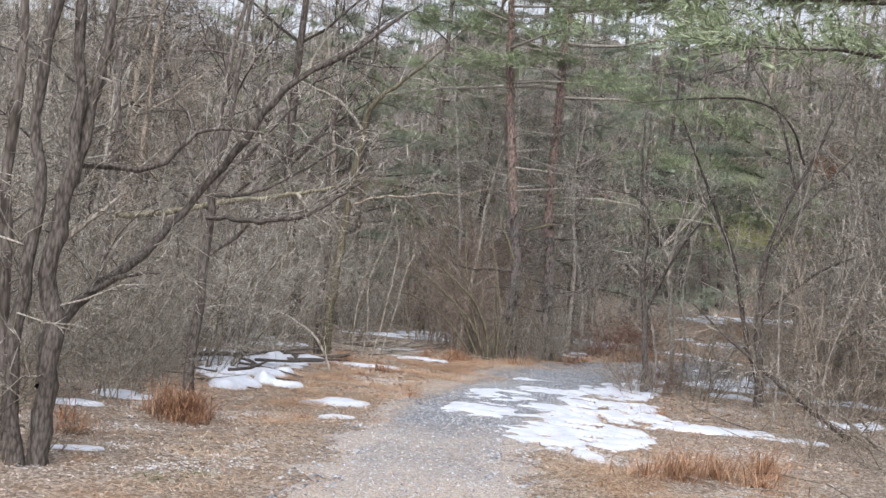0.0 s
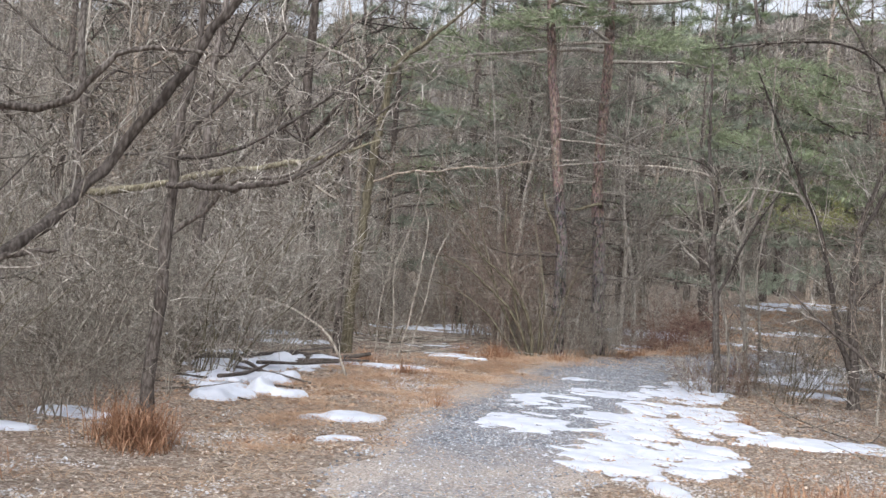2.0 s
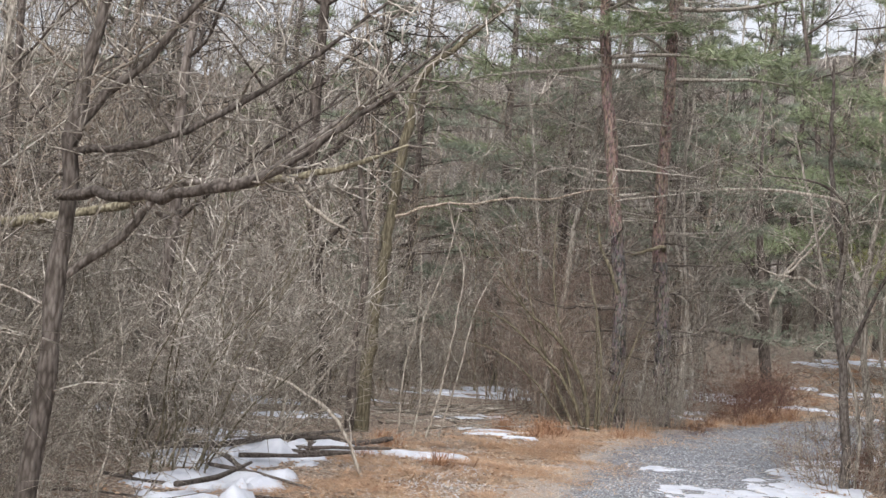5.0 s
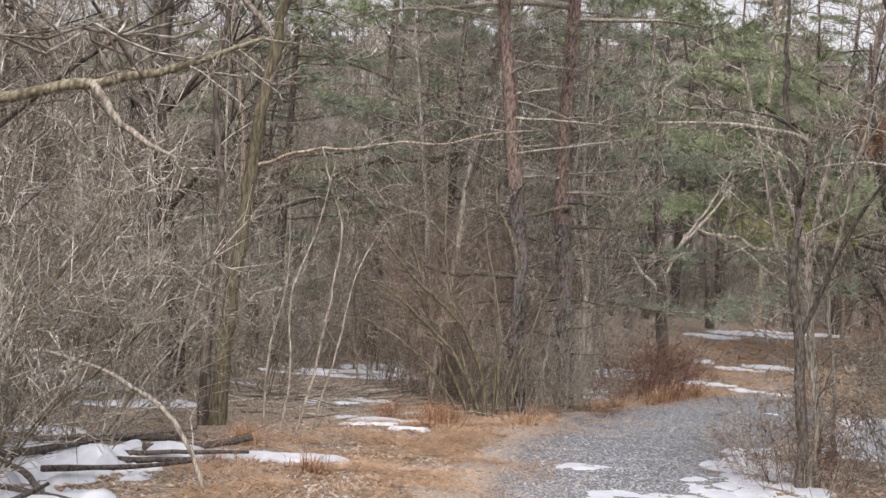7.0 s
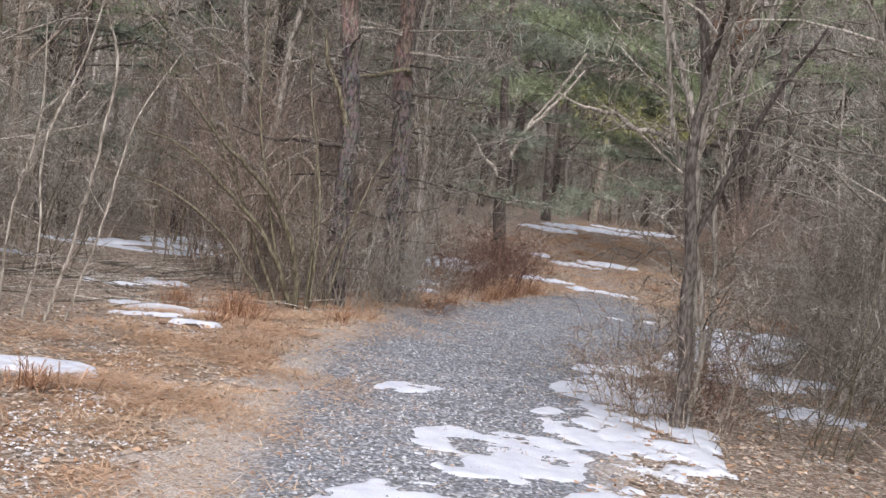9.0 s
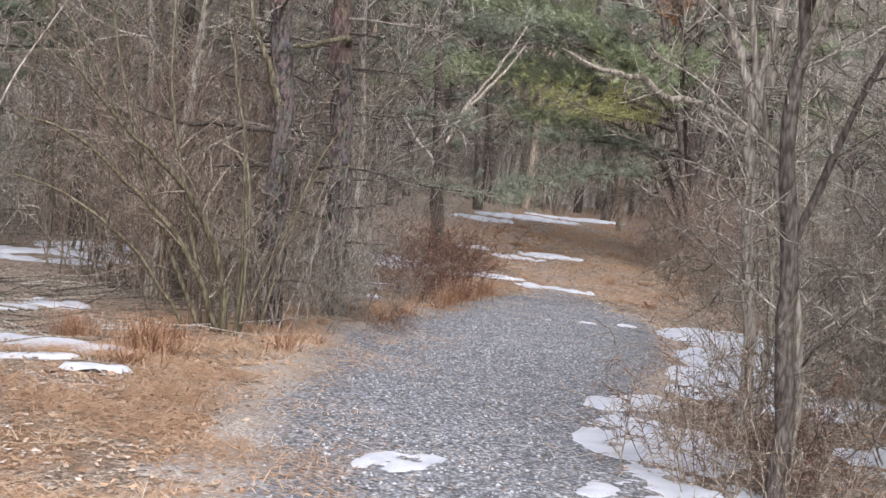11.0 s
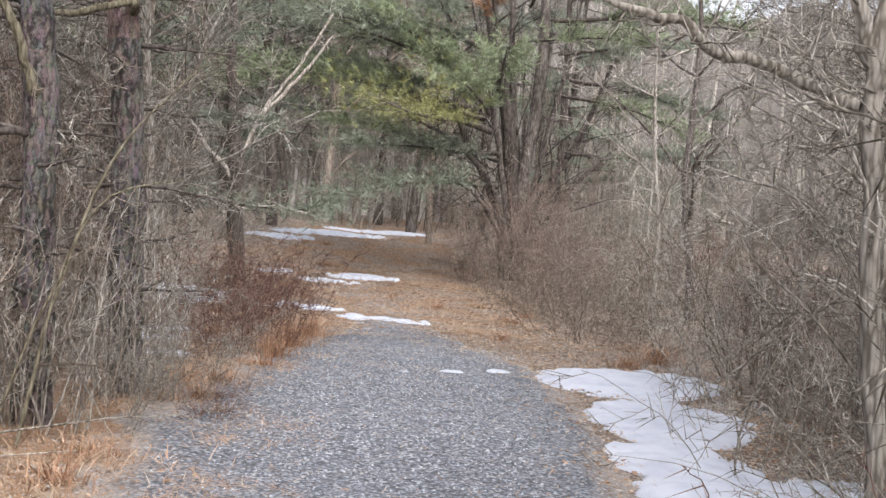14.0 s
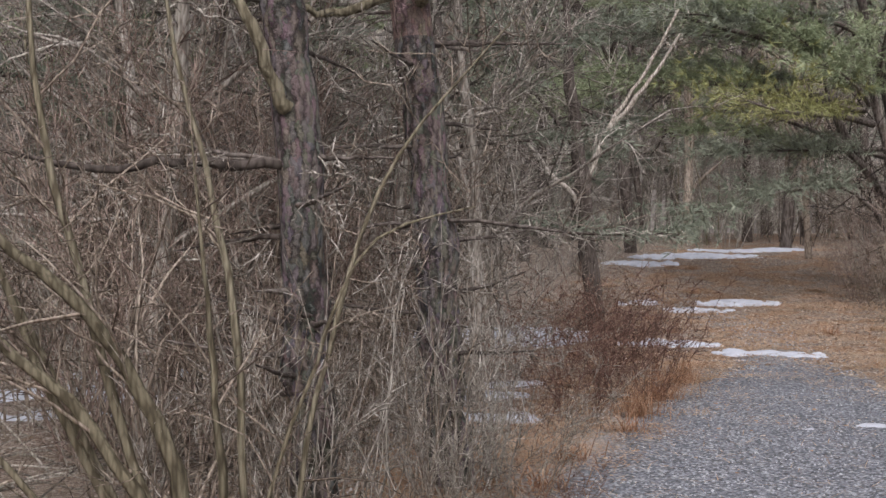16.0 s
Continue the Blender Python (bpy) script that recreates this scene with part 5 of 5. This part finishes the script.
for k, x, y, turn, size in ((0, -2.38, 11.95, 0, 0.9), (0, -2.5, 12.15, 80, 0.9), (0, -2.3, 12.1, 160, 0.8), (3, -2.2, 11.8, 30, 0.9), (0, 2.2, 10.6, 30, 0.8), (0, 2.6, 10.9, 70, 0.7), (0, 3.1, 11.3, 130, 0.8), (3, 1.9, 10.4, 20, 0.9), (3, 2.9, 10.5, 200, 1.0), (0, 0.42, 24.5, 10, 0.85), (3, 0.55, 24.2, 100, 1.0), (0, -0.1, 25.3, 220, 0.7), (3, 0.3, 23.6, 0, 0.8),
                            (3, -2.9, 10.2, 0, 0.9), (3, -3.2, 11, 90, 0.9), (0, -1.5, 21.0, 10, 0.6), (3, -1.6, 19.5, 0, 0.7), (3, 3.1, 16.4, 50, 0.6), (0, 4.8, 31.5, 0, 0.8), (0, 5.4, 32.6, 70, 0.9), (0, 6.1, 34.0, 140, 0.8), (3, 3.6, 29.3, 0, 0.9), (3, 4.4, 30.5, 60, 0.9), (0, 10.2, 31.8, 20, 0.8), (3, 3.2, 28.4, 10, 1.0), (3, 9.6, 31.6, 0, 0.9), (3, 0.7, 25.6, 0, 0.9), (3, 1.6, 25.2, 50, 0.9)):
    at_place(k, x, y, turn, size)
for x, y, size in ((-1.75, 8.3, 0.7), (-1.55, 8.6, 0.5), (1.35, 22.55, 0.5), (1.9, 22.0, 0.4)):
    at_place(4, x, y, x * 90, size)
rngt = np.random.default_rng(610)
for _ in range(80):
    y = rngt.uniform(12, 31)
    x = float(track_x(y)) - float(track_w(y)) * 0.5 - rngt.uniform(0.15, 2.2)
    if 13.2 < y < 20.5 and x < -1.3:
        continue
    if noise.noise((x * 1.1, y * 1.1, 6.0)) < -0.12:
        continue
    at_place(int(rngt.choice((1, 2, 2, 3), p=(0.35, 0.3, 0.2, 0.15))), x, y, rngt.uniform(0, 360), rngt.uniform(0.4, 0.85) * (0.6 if y < 15 else 1))
for _ in range(60):
    y = rngt.uniform(31, 50)
    side = rngt.choice((-1, 1))
    x = float(track_x(y)) + side * rngt.uniform(1.1, 3.6)
    at_place(int(rngt.choice((1, 2, 3))), x, y, rngt.uniform(0, 360), rngt.uniform(0.5, 1.0))


def floor_bits(seed, n, where, make):
    """n loose bits laid on the ground, as arrays."""
    rng = np.random.default_rng(seed)
    b = Buf()
    done = tries = 0
    while done < n and tries < n * 8:
        tries += 1
        y = 6 + 40 * rng.random() ** 1.6 if rng.random() < 0.93 else rng.normal() * 5
        x = float(track_x(y)) + rng.normal() * 3.2
        if rng.random() > where(x, y):
            continue
        done += 1
        make(rng, b, x, y, ground(x, y))
    return b


def shed(seed, n, xr, yr, where, make):
    """n loose bits over a stretch of ground, more where the patch noise is high."""
    rng = np.random.default_rng(seed)
    b = Buf()
    done = tries = 0
    while done < n and tries < n * 10:
        tries += 1
        y = rng.uniform(*yr)
        x = float(track_x(y)) + rng.uniform(*xr)
        if rng.random() < where(x, y):
            done += 1
            make(rng, b, x, y, ground(x, y))
    return b


def off_path(x, y):
    d = abs(x - float(bed_x(y))) - float(bed_w(y)) * 0.5
    return 1.0 if d > 0.1 else 0.35 if d > -0.35 else 0.10


def leaf(rng, b, x, y, z):
    a, s = rng.uniform(0, 2 * math.pi), rng.uniform(0.009, 0.024) * min(0.6 + y / 36, 1.2)
    c, d = math.cos(a) * s, math.sin(a) * s
    w = rng.uniform(0.4, 0.8)
    lift = rng.uniform(0.004, 0.018, 4)
    b.add(np.array(((x + c, y + d, z + lift[0]), (x - d * w, y + c * w, z + lift[1]), (x - c, y - d, z + lift[2]), (x + d * w, y - c * w, z + lift[3]))), [(0, 1, 3), (1, 2, 3)])


def straw_bit(rng, b, x, y, z):
    a, s = rng.uniform(0, 2 * math.pi), rng.uniform(0.08, 0.26)
    c, d = math.cos(a), math.sin(a)
    w = 0.0033
    z1, z2 = z + rng.uniform(0.006, 0.03), z + rng.uniform(0.006, 0.06)
    b.add(np.array(((x + d * w, y - c * w, z1), (x - d * w, y + c * w, z1), (x + c * s, y + d * s, z2))), [(0, 1, 2)])


def stone(rng, b, x, y, z):
    s = rng.uniform(0.009, 0.02)
    v = np.array(((1, 0, 0.2), (0, 1, 0), (-1, 0, 0.1), (0, -1, 0.2), (0.1, 0.1, 0.8))) * s * rng.uniform(0.7, 1.3, (5, 3))
    a = rng.uniform(0, 2 * math.pi)
    c, d = math.cos(a), math.sin(a)
    v = np.column_stack((v[:, 0] * c - v[:, 1] * d + x, v[:, 0] * d + v[:, 1] * c + y, v[:, 2] + z + 0.012))
    b.add(v, [(0, 1, 4), (1, 2, 4), (2, 3, 4), (3, 0, 4)])


def on_path(x, y):
    d = abs(x - float(bed_x(y))) - float(bed_w(y)) * 0.5
    return (1.0 if d < -0.1 else 0.25 if d < 0.25 else 0.0) * (0.4 if y < 13 else 1.0 if y < 33 else 0.2)


tagged(part("leaf_litter", floor_bits(620, 64000, off_path, leaf), M_LITTER, smooth=False), "scattered pale and brown dead leaves on the ground", "leaves", kind="stuff")
tagged(part("straw_litter", floor_bits(621, 60000, lambda x, y: straw_zone(x, y) * (0.4 + 1.8 * noise.noise((x * 1.1, y * 1.1, 6.0))) + 0.04, straw_bit), M_STRAW, smooth=False), "fallen orange grass stalks lying beside the path", "grass", kind="stuff")
tagged(part("gravel", floor_bits(622, 44000, on_path, stone), M_STONE, smooth=False), "loose grey crushed stones on the path", "gravel", kind="stuff")


def big_leaf(rng, b, x, y, z):
    leaf(rng, b, x, y, z)
    b.v[-1] = (b.v[-1] - np.array((x, y, z))) * np.array((1.25, 1.25, 1.6)) + np.array((x, y, z))


def crumb(rng, b, x, y, z):
    stone(rng, b, x, y, z)
    k = rng.uniform(0.35, 0.8)
    b.v[-1] = (b.v[-1] - np.array((x, y, z))) * np.array((k, k, k)) + np.array((x, y, z))


def verge(x, y):
    """Thin remains of snow on the verge: patchy, thickest by the brush pile."""
    k = noise.noise((x * 0.9, y * 0.9, 14.0)) + 0.6 * noise.noise((x * 3.1, y * 2.6, 15.0)) + 0.55 * math.exp(-((x + 0.5) ** 2) - (0.6 * (y - 18.4)) ** 2)
    off = x - float(bed_x(y))
    return 0.0 if abs(off) < 1.0 or k < 0.12 else min((k - 0.12) * 3.2, 1.0)


tagged(part("straw_mat", shed(626, 28000, (-4.6, -0.6), (12.5, 31), lambda x, y: min(max(straw_zone(x, y) * 3.2 * (noise.noise((x * 1.0, y * 0.8, 21.0)) + 0.4 * noise.noise((x * 2.6, y * 2.2, 22.0)) + 0.02), 0.0), 1.0), straw_bit), M_GOLD, smooth=False), "mats of flattened golden straw on the bank", "grass", kind="stuff")
tagged(part("oak_leaves", shed(623, 15000, (-3.6, 3.6), (30, 51), lambda x, y: 0.9 if y > 34 or abs(x - float(track_x(y))) > 1.4 else 0.25, big_leaf), M_OAK, smooth=False), "orange-brown fallen leaves carpeting the far path", "leaves", kind="stuff")
tagged(part("verge_leaves", shed(624, 11000, (-4.2, 4.2), (12, 31), lambda x, y: 0.6 if abs(x - float(bed_x(y))) > float(bed_w(y)) * 0.5 - 0.1 else 0.03, big_leaf), M_OAK, smooth=False), "tan and brown leaves scattered on the verges", "leaves", kind="stuff")
tagged(part("snow_crumbs", shed(625, 20000, (-4.2, 4.0), (8, 33), verge, crumb), M_CRUMB, smooth=False), "thin crumbs of melting snow among dead leaves", "snow", kind="stuff")


def sticks():
    rng = np.random.default_rng(630)
    b = Buf()
    n = 0
    while n < 1300:
        x, y = rng.uniform(-9, 14), rng.uniform(8, 46)
        if not clear_of_track(x, y):
            continue
        n += 1
        a, L = rng.uniform(0, 2 * math.pi), rng.uniform(0.25, 1.3)
        ln = stem_line(rng, (x, y, ground(x, y) + 0.015), (math.cos(a), math.sin(a), rng.uniform(0, 0.18)), L, 3, 0.12, 0.0)
        tube(b, ln, np.linspace(rng.uniform(0.004, 0.012), 0.003, 4), 3)
    for _ in range(170):
        y = rng.uniform(24.2, 31)
        x = rng.uniform(-2.4, min(1.4, float(bed_x(y)) - 3.2))
        a, L = rng.normal() * 0.9, rng.uniform(0.4, 1.8)
        ln = stem_line(rng, (x, y, ground(x, y) + 0.02), (math.cos(a), math.sin(a), rng.uniform(0, 0.16)), L, 4, 0.1, -0.05)
        tube(b, ln, np.linspace(rng.uniform(0.005, 0.014), 0.003, 5), 4)
    tagged(part("fallen_twigs", b, M_GREY), "grey fallen twigs strewn over the ground", "twigs", kind="stuff")


sticks()

# brush pile under snow
rngl = np.random.default_rng(640)
for x, y, a, L, r, z in ((-2.7, 17.4, 15, 1.4, 0.032, 0.04), (-2.3, 18.9, -8, 1.3, 0.035, 0.05), (-2.9, 18.6, 40, 1.4, 0.045, 0.14), (-2.4, 19.6, 5, 1.3, 0.03, 0.08), (-2.9, 15.9, 8, 1.2, 0.03, 0.035), (-2.6, 20.2, 25, 1.5, 0.045, 0.05), (-1.75, 19.7, 12, 0.9, 0.05, 0.05), (-2.4, 16.4, 70, 1.1, 0.03, 0.12), (-2.7, 17.9, 120, 1.2, 0.03, 0.16), (-2.2, 17.2, -12, 1.0, 0.022, 0.13), (-2.9, 16.6, 20, 0.9, 0.02, 0.1), (-2.1, 18.3, 30, 1.1, 0.028, 0.12), (-2.5, 15.3, -25, 0.8, 0.018, 0.05), (-2.0, 16.1, 55, 0.7, 0.016, 0.08), (-1.9, 19.3, -5, 1.2, 0.03, 0.1)):
    b = Buf()
    ln = stem_line(rngl, (-L / 2, 0, 0), (1, 0, 0.02), L, 6, 0.05, 0)
    tube(b, np.vstack((ln[:1] - (0.004, 0, 0), ln, ln[-1:] + (0.004, 0, 0))), np.concatenate(([0.003], r * np.linspace(0.85, 0.5, 7) * (1 + 0.1 * rngl.normal(size=7)), [0.003])), 8)
    lg = part("fallen_log", b, M_OLD)
    lg.matrix_basis = pose(x, y, ground(x, y) + z * 0.7, rngl.uniform(0, 90), rngl.uniform(-4, 4), a)
    tagged(lg, "grey-brown rotting log in a snowy brush pile", "log", "logs of the brush pile")
snow([(-2.4, 15.3, 0.34, 0.22, 25), (-1.95, 15.75, 0.32, 0.2, -10), (-2.6, 16.0, 0.3, 0.2, 0), (-2.55, 17.0, 0.8, 0.55, 60), (-2.75, 18.7, 0.85, 0.65, 0), (-2.3, 19.7, 0.9, 0.42, 10)], 0.17, 1.15, 5.0, 0.5, "lumpy snow lying over a brush pile of logs", lumps=1.1)
for px, py, a_, b_ in ((6.3, 24.6, 0.7, 0.5), (5.7, 23.6, 0.5, 0.3), (-0.8, 32.3, 0.9, 0.35), (-1.2, 33.9, 0.9, 0.3), (0.0, 33.6, 0.6, 0.3), (3.75, 33.1, 0.4, 0.28), (-0.4, 27.5, 0.35, 0.25), (-0.1, 36.2, 0.9, 0.5), (-0.4, 23.7, 0.35, 0.16), (0.05, 23.2, 0.25, 0.1), (-0.6, 34.8, 0.9, 0.35), (-1.9, 33.0, 0.7, 0.3), (4.2, 34.2, 0.5, 0.4), (-3.2, 24.6, 0.7, 0.3), (-4.4, 27, 0.9, 0.5), (-5.5, 23, 0.6, 0.4), (-3.6, 21.8, 0.5, 0.25), (5.4, 21.9, 0.5, 0.3), (9.6, 43, 0.7, 0.4), (-3.9, 9.9, 0.3, 0.2), (-2.4, 30, 0.8, 0.4), (-3.3, 13.3, 0.35, 0.2), (14.8, 53, 1.6, 0.6), (-6.5, 31, 1.2, 0.6), (6.2, 18.0, 0.5, 0.3), (7.6, 22.4, 0.7, 0.4)):
    snow([(px, py, a_, b_, 0)], 0.05, 1.05, px * 3 + py, 0.3)
